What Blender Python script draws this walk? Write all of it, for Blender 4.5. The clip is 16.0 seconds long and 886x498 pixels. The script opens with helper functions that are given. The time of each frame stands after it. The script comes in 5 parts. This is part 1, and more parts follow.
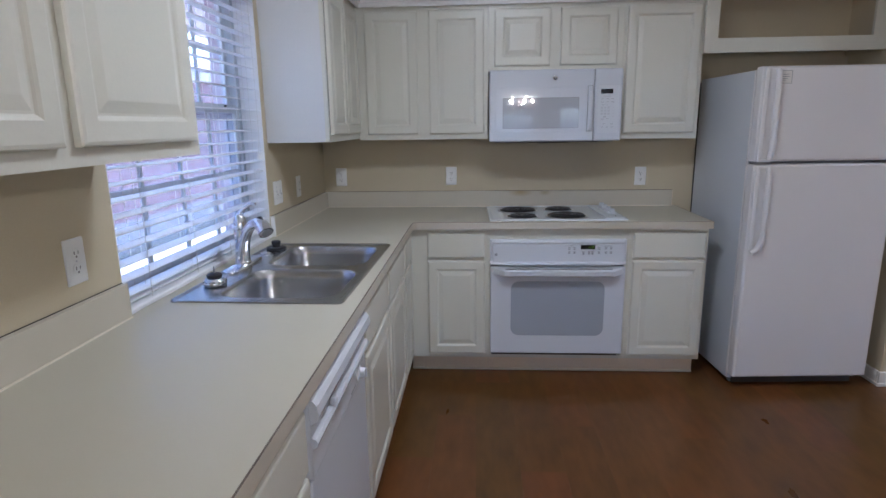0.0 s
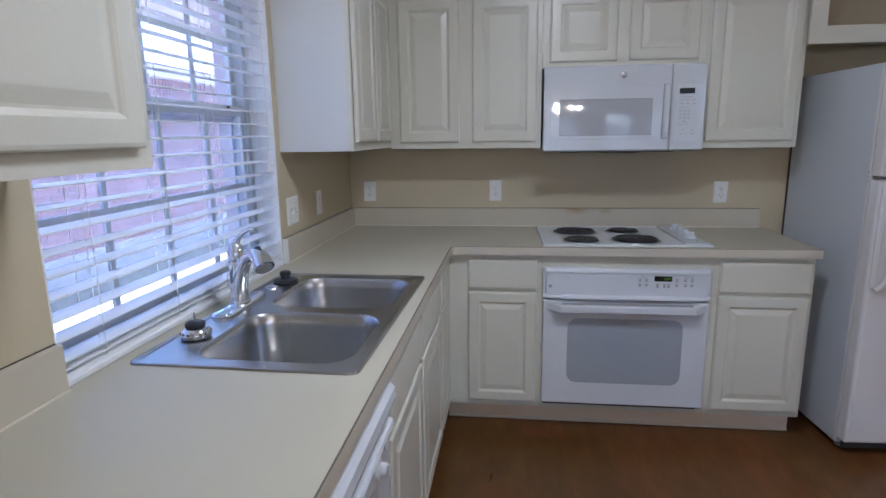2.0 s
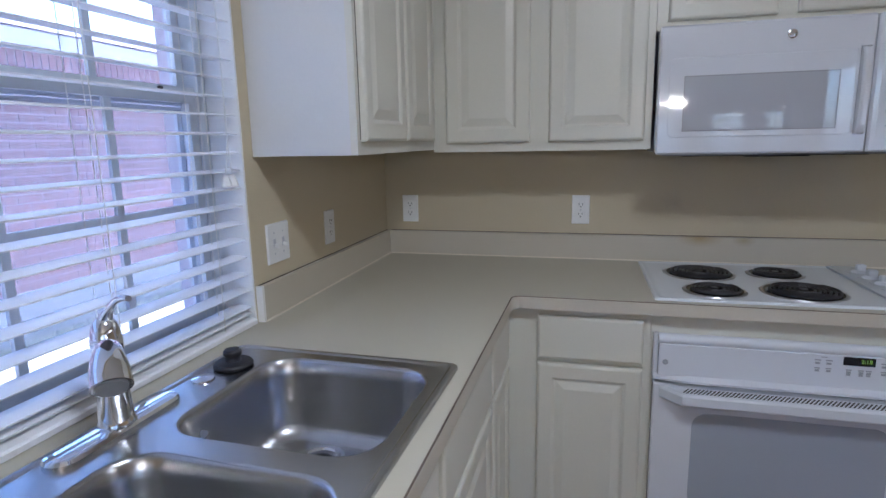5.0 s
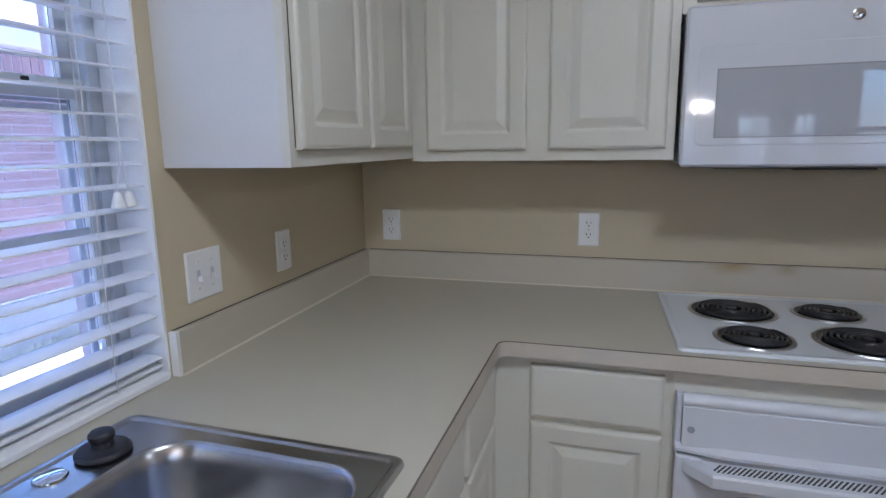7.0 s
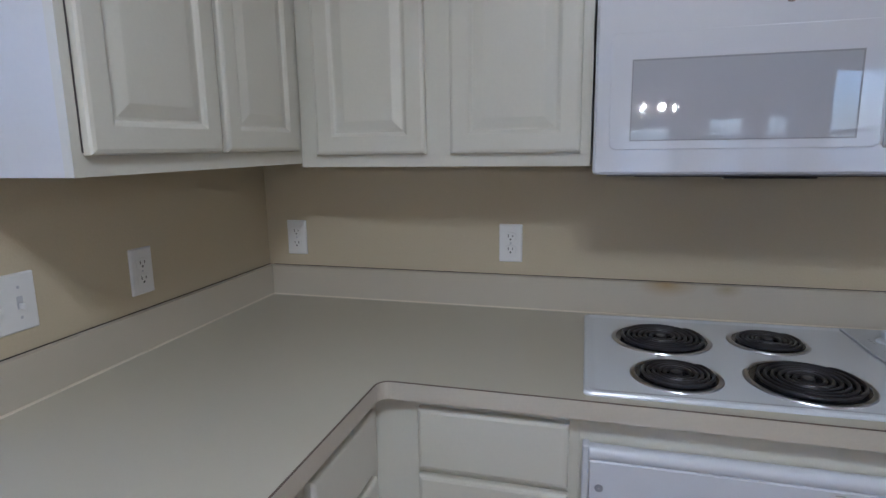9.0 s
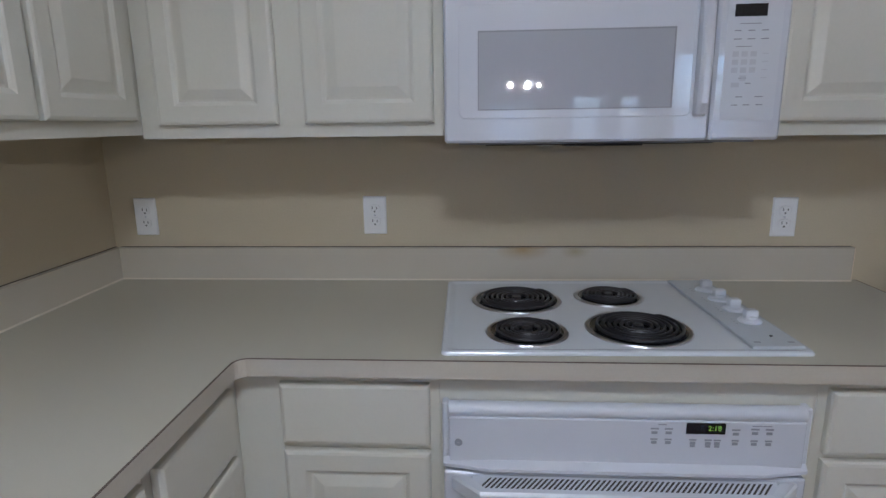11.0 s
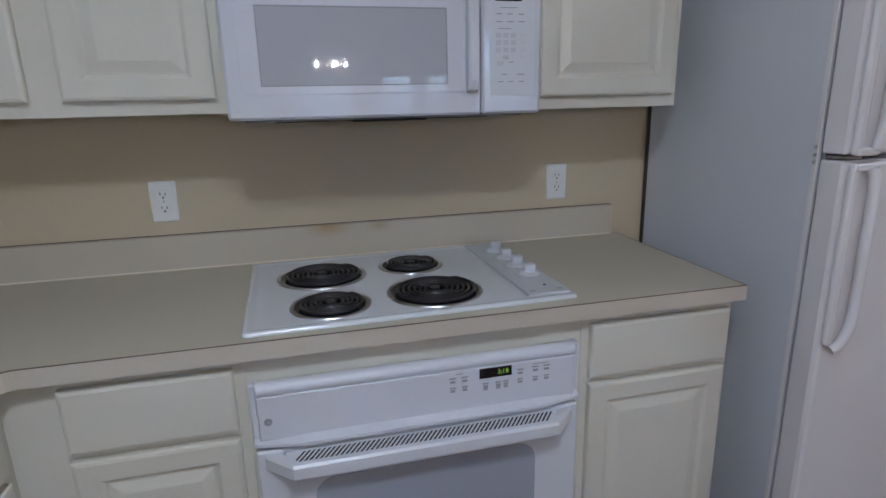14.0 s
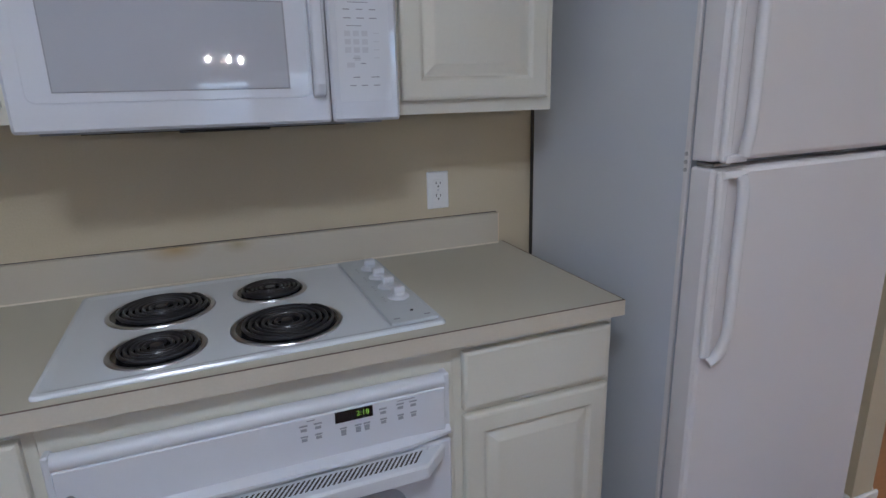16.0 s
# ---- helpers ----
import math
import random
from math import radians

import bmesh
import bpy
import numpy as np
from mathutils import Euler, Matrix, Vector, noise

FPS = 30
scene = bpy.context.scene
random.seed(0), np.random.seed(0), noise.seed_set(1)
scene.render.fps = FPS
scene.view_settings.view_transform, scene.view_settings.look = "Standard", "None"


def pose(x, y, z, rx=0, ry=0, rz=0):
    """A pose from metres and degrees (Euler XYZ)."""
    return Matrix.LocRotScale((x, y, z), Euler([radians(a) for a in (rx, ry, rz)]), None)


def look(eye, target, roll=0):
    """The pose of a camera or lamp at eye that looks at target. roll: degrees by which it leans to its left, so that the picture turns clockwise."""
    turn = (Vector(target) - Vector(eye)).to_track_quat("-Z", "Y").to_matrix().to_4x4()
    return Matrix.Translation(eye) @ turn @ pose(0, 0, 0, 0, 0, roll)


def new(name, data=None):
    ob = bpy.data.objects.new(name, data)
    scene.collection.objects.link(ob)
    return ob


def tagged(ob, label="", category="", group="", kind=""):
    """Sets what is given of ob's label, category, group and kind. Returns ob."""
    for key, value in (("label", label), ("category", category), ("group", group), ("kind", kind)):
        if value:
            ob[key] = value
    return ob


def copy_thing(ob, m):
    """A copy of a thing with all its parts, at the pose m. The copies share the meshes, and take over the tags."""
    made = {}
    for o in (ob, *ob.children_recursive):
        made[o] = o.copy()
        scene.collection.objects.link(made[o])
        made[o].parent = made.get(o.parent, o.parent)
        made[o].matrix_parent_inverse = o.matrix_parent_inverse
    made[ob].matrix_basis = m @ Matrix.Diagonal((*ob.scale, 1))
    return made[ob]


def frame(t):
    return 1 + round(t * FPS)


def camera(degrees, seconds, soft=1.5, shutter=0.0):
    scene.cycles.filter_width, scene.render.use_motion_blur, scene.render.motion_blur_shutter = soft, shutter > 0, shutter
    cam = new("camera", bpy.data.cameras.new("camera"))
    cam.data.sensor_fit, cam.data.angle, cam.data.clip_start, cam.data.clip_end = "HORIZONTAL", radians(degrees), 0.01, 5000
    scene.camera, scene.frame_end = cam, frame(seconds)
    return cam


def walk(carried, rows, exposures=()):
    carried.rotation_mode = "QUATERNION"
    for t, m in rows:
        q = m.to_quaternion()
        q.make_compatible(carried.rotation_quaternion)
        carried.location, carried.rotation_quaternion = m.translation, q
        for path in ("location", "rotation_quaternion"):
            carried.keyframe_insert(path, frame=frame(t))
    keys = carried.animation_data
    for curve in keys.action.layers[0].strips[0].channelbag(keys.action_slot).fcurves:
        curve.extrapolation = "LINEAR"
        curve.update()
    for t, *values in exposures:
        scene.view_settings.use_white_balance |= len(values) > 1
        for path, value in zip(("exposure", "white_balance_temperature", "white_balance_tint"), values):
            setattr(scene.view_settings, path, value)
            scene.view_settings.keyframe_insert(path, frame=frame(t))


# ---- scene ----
cam = camera(76.0, 16.0)
PATH = [
    (0, (0.998, -3.675, 1.437), (0.877, -1.725, 1.008), -0.81),
    (0.5, (1.013, -3.527, 1.442), (0.854, -1.578, 1.023), -0.86),
    (1, (0.981, -3.419, 1.436), (0.780, -1.472, 1.027), -0.86),
    (1.5, (0.933, -3.282, 1.437), (0.710, -1.336, 1.035), -0.80),
    (2, (0.919, -3.185, 1.421), (0.681, -1.238, 1.026), -0.77),
    (2.5, (0.913, -3.016, 1.409), (0.643, -1.071, 1.027), -0.88),
    (3, (0.920, -2.884, 1.395), (0.594, -0.946, 1.023), -0.89),
    (5.3, (0.882, -2.272, 1.392), (0.353, -0.379, 1.021), -1.1),
    (5.5, (0.898, -2.238, 1.385), (0.359, -0.346, 1.024), -1.0),
    (6, (0.922, -2.151, 1.382), (0.357, -0.267, 1.022), -1.0),
    (6.5, (0.908, -2.035, 1.392), (0.34, -0.152, 1.031), -1.0),
    (7, (0.905, -1.969, 1.401), (0.337, -0.085, 1.04), -0.9),
    (7.5, (0.949, -1.887, 1.385), (0.377, -0.004, 1.027), -1.0),
    (8, (1.034, -1.759, 1.403), (0.455, 0.122, 1.042), -0.8),
    (10.3, (1.109, -1.667, 1.395), (0.804, 0.276, 1.032), -0.8),
    (10.5, (1.121, -1.671, 1.386), (0.863, 0.276, 1.007), -0.8),
    (11, (1.142, -1.686, 1.381), (1.018, 0.263, 0.948), -0.8),
    (11.5, (1.155, -1.69, 1.377), (1.154, 0.252, 0.898), -0.9),
    (12, (1.176, -1.692, 1.37), (1.284, 0.24, 0.864), -1.0),
    (12.5, (1.193, -1.702, 1.367), (1.416, 0.221, 0.864), -1.0),
    (13, (1.205, -1.716, 1.374), (1.523, 0.191, 0.864), -1.1),
    (13.5, (1.209, -1.724, 1.372), (1.604, 0.17, 0.865), -1.2),
    (14, (1.208, -1.728, 1.372), (1.674, 0.149, 0.863), -1.3),
    (14.5, (1.203, -1.724, 1.371), (1.737, 0.135, 0.861), -1.3),
    (15, (1.235, -1.707, 1.37), (1.831, 0.132, 0.857), -1.4),
    (15.5, (1.328, -1.65, 1.377), (1.979, 0.167, 0.853), -1.5),
    (16, (1.406, -1.63, 1.39), (2.106, 0.166, 0.861), -1.5),
]
walk(cam, [(t, look(eye, target, roll)) for t, eye, target, roll in PATH], [(0.0, 2.86, 4880, 10), (16.0, 2.86, 4880, 10)])

# ---- world, sun, exposure ----
world = bpy.data.worlds.new("world")
scene.world = world
world.use_nodes = True
wn = world.node_tree.nodes
sky = wn.new("ShaderNodeTexSky")
sky.sky_type = 'NISHITA'
sky.sun_disc = False
sky.sun_elevation, sky.sun_rotation = radians(52), radians(10)
wn["Background"].inputs["Strength"].default_value = 0.15
world.node_tree.links.new(sky.outputs[0], wn["Background"].inputs["Color"])
sun = new("sun", bpy.data.lights.new("sun", 'SUN'))
sun.data.energy, sun.data.angle, sun.data.color = 2.7, radians(0.6), (1.0, 0.95, 0.88)
sun.matrix_world = look((0.5, 3, 4), (0, 0, 0))
LAMP = 7.9        # kitchen ceiling diffuser, emission strength
BULB = 190.0        # chandelier bulbs


# ---- materials ----
def material(name, color, rough=0.5, metal=0.0, vary=0.06, big=3.0, fine=60.0, bump=0.02, stretch=(1, 1, 1), per_piece=0.0, spec=0.5, coat=0.0):
    """A surface with colour variation at two scales, uneven roughness and fine relief."""
    m = bpy.data.materials.new(name)
    m.use_nodes = True
    nt = m.node_tree
    n, l = nt.nodes, nt.links
    b = n["Principled BSDF"]
    tc = n.new("ShaderNodeTexCoord")
    mp = n.new("ShaderNodeMapping")
    mp.inputs["Scale"].default_value = stretch
    l.new(tc.outputs["Object"], mp.inputs["Vector"])
    a, f = n.new("ShaderNodeTexNoise"), n.new("ShaderNodeTexNoise")
    a.inputs["Scale"].default_value, a.inputs["Detail"].default_value = big, 4
    f.inputs["Scale"].default_value, f.inputs["Detail"].default_value = fine, 3
    l.new(mp.outputs[0], a.inputs["Vector"])
    l.new(mp.outputs[0], f.inputs["Vector"])
    s = n.new("ShaderNodeMath")
    s.operation = 'ADD'
    l.new(a.outputs["Fac"], s.inputs[0])
    l.new(f.outputs["Fac"], s.inputs[1])
    src = s.outputs[0]
    if per_piece:
        oi = n.new("ShaderNodeObjectInfo")
        k = n.new("ShaderNodeMath")
        k.operation = 'MULTIPLY_ADD'
        k.inputs[1].default_value = per_piece
        l.new(oi.outputs["Random"], k.inputs[0])
        l.new(src, k.inputs[2])
        src = k.outputs[0]
    r = n.new("ShaderNodeMapRange")
    r.inputs["From Min"].default_value, r.inputs["From Max"].default_value = 0.5, 1.5 + per_piece
    l.new(src, r.inputs["Value"])
    ramp = n.new("ShaderNodeMix")
    ramp.data_type = 'RGBA'
    ramp.inputs["A"].default_value = (*[c * (1 - vary) for c in color], 1)
    ramp.inputs["B"].default_value = (*[min(1, c * (1 + vary)) for c in color], 1)
    l.new(r.outputs[0], ramp.inputs["Factor"])
    l.new(ramp.outputs["Result"], b.inputs["Base Color"])
    rr = n.new("ShaderNodeMapRange")
    rr.inputs["From Min"].default_value, rr.inputs["From Max"].default_value = 0.2, 0.8
    wander = 0.02 if metal > 0.9 else 0.12
    rr.inputs["To Min"].default_value, rr.inputs["To Max"].default_value = max(0.02, rough * (1 - wander)), min(1, rough * (1 + wander))
    l.new(a.outputs["Fac"], rr.inputs["Value"])
    l.new(rr.outputs[0], b.inputs["Roughness"])
    b.inputs["Metallic"].default_value = metal
    b.inputs["Specular IOR Level"].default_value = spec
    b.inputs["Coat Weight"].default_value = coat
    if bump:
        bp = n.new("ShaderNodeBump")
        bp.inputs["Strength"].default_value, bp.inputs["Distance"].default_value = min(1, bump * 10), 0.002
        l.new(f.outputs["Fac"], bp.inputs["Height"])
        l.new(bp.outputs[0], b.inputs["Normal"])
    return m


def glow(name, color, strength, base=0.8):
    m = bpy.data.materials.new(name)
    m.use_nodes = True
    b = m.node_tree.nodes["Principled BSDF"]
    b.inputs["Base Color"].default_value = (base, base, base, 1)
    b.inputs["Emission Color"].default_value = (*color, 1)
    b.inputs["Emission Strength"].default_value = strength
    return m


def glass_material(name, color=(1, 1, 1), rough=0.0, haze=0.0, ior=1.45):
    """Clear glass, with a translucent tint mixed in to imitate a bright haze over the view."""
    m = bpy.data.materials.new(name)
    m.use_nodes = True
    n, l = m.node_tree.nodes, m.node_tree.links
    b = n["Principled BSDF"]
    b.inputs["Base Color"].default_value = (*color, 1)
    b.inputs["Transmission Weight"].default_value = 1.0
    b.inputs["Roughness"].default_value = rough
    b.inputs["IOR"].default_value = ior
    if haze:
        tr, mx, nz, mr = n.new("ShaderNodeBsdfTranslucent"), n.new("ShaderNodeMixShader"), n.new("ShaderNodeTexNoise"), n.new("ShaderNodeMapRange")
        tr.inputs["Color"].default_value = (0.60, 0.59, 0.68, 1)
        nz.inputs["Scale"].default_value, nz.inputs["Detail"].default_value = 2.5, 5
        mr.inputs["To Min"].default_value, mr.inputs["To Max"].default_value = haze * 0.7, haze * 1.3
        l.new(nz.outputs["Fac"], mr.inputs["Value"])
        l.new(mr.outputs[0], mx.inputs["Fac"])
        l.new(b.outputs[0], mx.inputs[1])
        l.new(tr.outputs[0], mx.inputs[2])
        l.new(mx.outputs[0], n["Material Output"].inputs["Surface"])
    return m


M_WALL = material("wall_paint", (0.545, 0.475, 0.33), 0.75, vary=0.04, big=1.5, fine=180, bump=0.03)
M_CEIL = material("ceiling_paint", (0.84, 0.83, 0.80), 0.85, vary=0.03, fine=90, bump=0.06)
M_CAB = material("cabinet_white", (0.66, 0.645, 0.56), 0.30, vary=0.03, big=2.0, fine=120, bump=0.008)
M_CABIN = material("cabinet_end_white", (0.66, 0.66, 0.65), 0.45, vary=0.025, fine=100, bump=0.01)
M_TOE = material("toe_kick_laminate", (0.74, 0.62, 0.47), 0.5, vary=0.06, fine=80, bump=0.01)
M_LAM = material("counter_laminate", (0.505, 0.475, 0.38), 0.42, vary=0.035, big=2.2, fine=420, bump=0.006)
M_EDGE = material("counter_edge", (0.555, 0.515, 0.425), 0.4, vary=0.05, fine=200, bump=0.006)
M_LINE = material("laminate_seam", (0.13, 0.095, 0.075), 0.7, vary=0.2, fine=60, bump=0.0)
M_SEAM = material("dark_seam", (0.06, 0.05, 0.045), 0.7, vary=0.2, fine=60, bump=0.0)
M_CAULK = material("caulk", (0.72, 0.66, 0.54), 0.6, vary=0.08, fine=50, bump=0.02)
M_APPL = material("appliance_white", (0.65, 0.67, 0.72), 0.16, vary=0.015, big=2, fine=200, bump=0.0, coat=0.3)
M_ENAMEL = material("white_enamel", (0.65, 0.68, 0.71), 0.20, vary=0.005, big=2, fine=200, bump=0.0)
M_APPLM = material("appliance_plastic", (0.64, 0.66, 0.70), 0.32, vary=0.015, fine=200, bump=0.004)
M_FRIDGE = material("fridge_textured_white", (0.72, 0.70, 0.705), 0.38, vary=0.02, big=2, fine=420, bump=0.03)
# Fridge side colour; also used as painted shade by microwave handle and dishwasher groove.
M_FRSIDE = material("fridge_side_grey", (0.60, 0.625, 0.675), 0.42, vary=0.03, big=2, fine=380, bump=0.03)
M_HANDLE = material("fridge_handle_white", (0.73, 0.72, 0.725), 0.30, vary=0.015, fine=200, bump=0.0)
M_GASKET = material("gasket_grey", (0.30, 0.31, 0.33), 0.6, vary=0.08)
M_OVGLASS = material("oven_glass", (0.36, 0.39, 0.45), 0.12, vary=0.02, fine=300, bump=0.0, coat=0.4)
M_MWDOOR = material("microwave_door_white", (0.65, 0.67, 0.72), 0.06, vary=0.015, big=2, fine=200, bump=0.0, coat=0.4)
M_MWGLASS = material("microwave_glass", (0.43, 0.445, 0.49), 0.02, vary=0.02, fine=500, bump=0.0, coat=0.6)
M_STEEL = material("brushed_steel", (0.48, 0.485, 0.495), 0.27, metal=1.0, vary=0.01, big=5, fine=300, bump=0.0)
M_CHROME = material("chrome", (0.78, 0.79, 0.82), 0.06, metal=1.0, vary=0.02, bump=0.0)
M_COIL = material("burner_coil", (0.028, 0.027, 0.030), 0.38, vary=0.3, fine=90, bump=0.02)
M_PAN = material("drip_pan", (0.035, 0.034, 0.038), 0.18, metal=0.5, vary=0.25, fine=40, bump=0.01)
M_PANRIM = material("drip_pan_rim", (0.50, 0.50, 0.52), 0.34, metal=1.0, vary=0.1)
M_RUBBER = material("black_rubber", (0.022, 0.022, 0.028), 0.5, vary=0.2)
M_PLATE = material("outlet_plastic", (0.80, 0.80, 0.79), 0.35, vary=0.02, fine=100, bump=0.0)
M_SLOT = material("outlet_slot", (0.05, 0.05, 0.05), 0.6, vary=0.1, bump=0.0)
M_DISP = material("display_black", (0.012, 0.012, 0.015), 0.15, vary=0.1, bump=0.0)
M_INK = material("grey_ink", (0.29, 0.30, 0.33), 0.5, vary=0.1, bump=0.0)
M_KEY = material("key_grey", (0.55, 0.56, 0.60), 0.4, vary=0.05, bump=0.0)
M_CPANEL = material("cooktop_panel", (0.52, 0.55, 0.57), 0.35, vary=0.02, bump=0.0)
M_DIGIT = glow("green_digits", (0.50, 0.80, 0.05), 0.055, base=0.02)
M_BLIND = material("blind_slat", (0.82, 0.83, 0.86), 0.42, vary=0.02, fine=80, bump=0.005)
M_CORD = material("blind_cord", (0.74, 0.74, 0.72), 0.8, vary=0.05)
M_SCREEN = material("insect_screen_wire", (0.58, 0.60, 0.64), 0.6, vary=0.1, bump=0.0)
M_FRAME = material("window_aluminium", (0.62, 0.66, 0.70), 0.4, vary=0.05)
M_REVEAL = material("pinkish_brick_reveal", (0.52, 0.44, 0.45), 0.8, vary=0.08, fine=60, bump=0.03)
M_TRIM = material("white_trim", (0.78, 0.77, 0.74), 0.4, vary=0.03, fine=80, bump=0.008)
M_JAMB = material("white_return_paint", (0.82, 0.82, 0.82), 0.6, vary=0.03, big=2, fine=120, bump=0.02)
M_GLASS = glass_material("window_glass", (0.84, 0.84, 0.93), haze=0.10, ior=1.2)
M_FLOOR = material("floor_plank", (0.124, 0.0525, 0.0145), 0.30, vary=0.46, big=2.4, fine=7, bump=0.0, stretch=(3.2, 1.0, 3.2), per_piece=0.25, spec=0.32)


def board_hues(m, lean):
    """Gives each board its own stretch of grain and a hue between olive and reddish brown."""
    n, l = m.node_tree.nodes, m.node_tree.links
    oi = n.new("ShaderNodeObjectInfo")
    far = n.new("ShaderNodeVectorMath")
    far.operation = 'SCALE'
    far.inputs["Scale"].default_value = 3.7
    l.new(oi.outputs["Location"], far.inputs[0])
    mp = next(x for x in n if x.type == 'MAPPING')
    l.new(far.outputs[0], mp.inputs["Location"])
    b = n["Principled BSDF"]
    src = b.inputs["Base Color"].links[0].from_socket
    pick = n.new("ShaderNodeMix")
    pick.data_type = 'RGBA'
    pick.inputs["A"].default_value = (1 - lean, 1 + 0.6 * lean, 1 - lean, 1)
    pick.inputs["B"].default_value = (1 + lean, 1 - 0.9 * lean, 1 + lean, 1)
    l.new(oi.outputs["Random"], pick.inputs["Factor"])
    mul = n.new("ShaderNodeMix")
    mul.data_type, mul.blend_type = 'RGBA', 'MULTIPLY'
    mul.inputs["Factor"].default_value = 1.0
    l.new(src, mul.inputs["A"])
    l.new(pick.outputs["Result"], mul.inputs["B"])
    l.new(mul.outputs["Result"], b.inputs["Base Color"])


board_hues(M_FLOOR, 0.07)
M_UNDER = material("floor_joint", (0.05, 0.025, 0.013), 0.7, vary=0.1)
M_OAK = material("warm_wood_floor", (0.36, 0.17, 0.07), 0.35, vary=0.2, big=2, fine=20, bump=0.01, stretch=(1, 7, 1), per_piece=0.4)
M_BRICK = material("brick_face", (0.185, 0.092, 0.090), 0.85, vary=0.22, big=6, fine=60, bump=0.05, per_piece=0.7)
M_MORTAR = material("mortar", (0.40, 0.36, 0.36), 0.9, vary=0.1, fine=80, bump=0.05)
M_FOOT = material("footing_concrete", (0.20, 0.20, 0.20), 0.9, vary=0.15, big=2, fine=60, bump=0.05)
M_CONC = material("concrete", (0.68, 0.66, 0.62), 0.9, vary=0.1, big=2, fine=60, bump=0.05)
M_GRASS = material("grass_blade", (0.26, 0.27, 0.20), 0.8, vary=0.4, big=8, fine=40, bump=0.0)
M_GROUND = material("ground_soil", (0.30, 0.28, 0.22), 0.95, vary=0.2, big=0.6, fine=20, bump=0.05)
M_ROOF = material("roof_shingle", (0.30, 0.24, 0.24), 0.9, vary=0.2, big=6, fine=40, bump=0.05, per_piece=0.4)
M_SIDING = material("pale_soffit_board", (0.46, 0.40, 0.42), 0.7, vary=0.05)
M_STICK = material("paper_label", (0.68, 0.66, 0.63), 0.7, vary=0.03)
M_LAMP = glow("lamp_diffuser", (1.0, 0.90, 0.78), LAMP)
M_BULB = glow("bulb_glow", (1.0, 0.79, 0.58), BULB)
M_BRONZE = material("bronze_metal", (0.10, 0.075, 0.05), 0.35, metal=0.9, vary=0.1)


# ---- mesh helpers ----
def box(bm, x0, x1, y0, y1, z0, z1, bevel=0.0, seg=1):
    m = Matrix.LocRotScale(((x0 + x1) / 2, (y0 + y1) / 2, (z0 + z1) / 2), None, (abs(x1 - x0), abs(y1 - y0), abs(z1 - z0)))
    r = bmesh.ops.create_cube(bm, size=1, matrix=m)
    if bevel:
        es = list({e for v in r["verts"] for e in v.link_edges})
        bmesh.ops.bevel(bm, geom=es, offset=bevel, segments=seg, affect='EDGES', profile=0.5, clamp_overlap=True)
    return bm


def boxed(*dims, bevel=0.0, seg=1):
    return box(bmesh.new(), *dims, bevel=bevel, seg=seg)


def lathe(bm, profile, centre=(0, 0, 0), n=28, close=False):
    """Turns a profile of (radius, height) about the upright axis at centre."""
    rings = []
    for r, z in profile:
        rings.append([bm.verts.new((centre[0] + r * math.cos(2 * math.pi * i / n), centre[1] + r * math.sin(2 * math.pi * i / n), centre[2] + z)) for i in range(n)])
    for a, b in zip(rings, rings[1:]):
        for i in range(n):
            bm.faces.new((a[i], a[(i + 1) % n], b[(i + 1) % n], b[i]))
    if close:
        bm.faces.new(rings[-1])
        bm.faces.new(rings[0][::-1])
    return bm


def tube(bm, pts, radii, n=12, cap=True, flat=1.0):
    """A round bar through points, with a radius at each."""
    pts = [Vector(p) for p in pts]
    if not isinstance(radii, (list, tuple)):
        radii = [radii] * len(pts)
    rings, side = [], None
    for i, p in enumerate(pts):
        d = (pts[min(i + 1, len(pts) - 1)] - pts[max(i - 1, 0)]).normalized()
        if side is None:
            side = d.orthogonal().normalized()
        side = (side - d * side.dot(d)).normalized()
        up = d.cross(side)
        rings.append([bm.verts.new(p + radii[i] * (side * math.cos(2 * math.pi * k / n) + up * flat * math.sin(2 * math.pi * k / n))) for k in range(n)])
    for a, b in zip(rings, rings[1:]):
        for k in range(n):
            bm.faces.new((a[k], a[(k + 1) % n], b[(k + 1) % n], b[k]))
    if cap:
        bm.faces.new(rings[0][::-1])
        bm.faces.new(rings[-1])
    return bm


def smooth_path(pts, steps=6):
    """Points along a soft curve through pts."""
    p = [Vector(a) for a in pts]
    p = [2 * p[0] - p[1]] + p + [2 * p[-1] - p[-2]]
    out = []
    for i in range(1, len(p) - 2):
        for s in range(steps):
            t = s / steps
            a, b, c, d = p[i - 1:i + 3]
            out.append(0.5 * (2 * b + (c - a) * t + (2 * a - 5 * b + 4 * c - d) * t * t + (3 * b - a - 3 * c + d) * t ** 3))
    return out + [p[-2]]


def ease(values, steps=6):
    out = []
    for a, b in zip(values, values[1:]):
        out += [a + (b - a) * s / steps for s in range(steps)]
    return out + [values[-1]]


def round_rect(x0, x1, y0, y1, r, n=6):
    out = []
    for cx, cy, a0 in ((x1 - r, y1 - r, 0), (x0 + r, y1 - r, 90), (x0 + r, y0 + r, 180), (x1 - r, y0 + r, 270)):
        out += [(cx + r * math.cos(radians(a0 + 90 * i / n)), cy + r * math.sin(radians(a0 + 90 * i / n))) for i in range(n + 1)]
    return out


def loft(bm, rings, close_first=False, close_last=True):
    vs = [[bm.verts.new(p) for p in ring] for ring in rings]
    for a, b in zip(vs, vs[1:]):
        k = len(a)
        for i in range(k):
            bm.faces.new((a[i], a[(i + 1) % k], b[(i + 1) % k], b[i]))
    if close_last:
        bm.faces.new(vs[-1])
    if close_first:
        bm.faces.new(vs[0][::-1])
    return bm


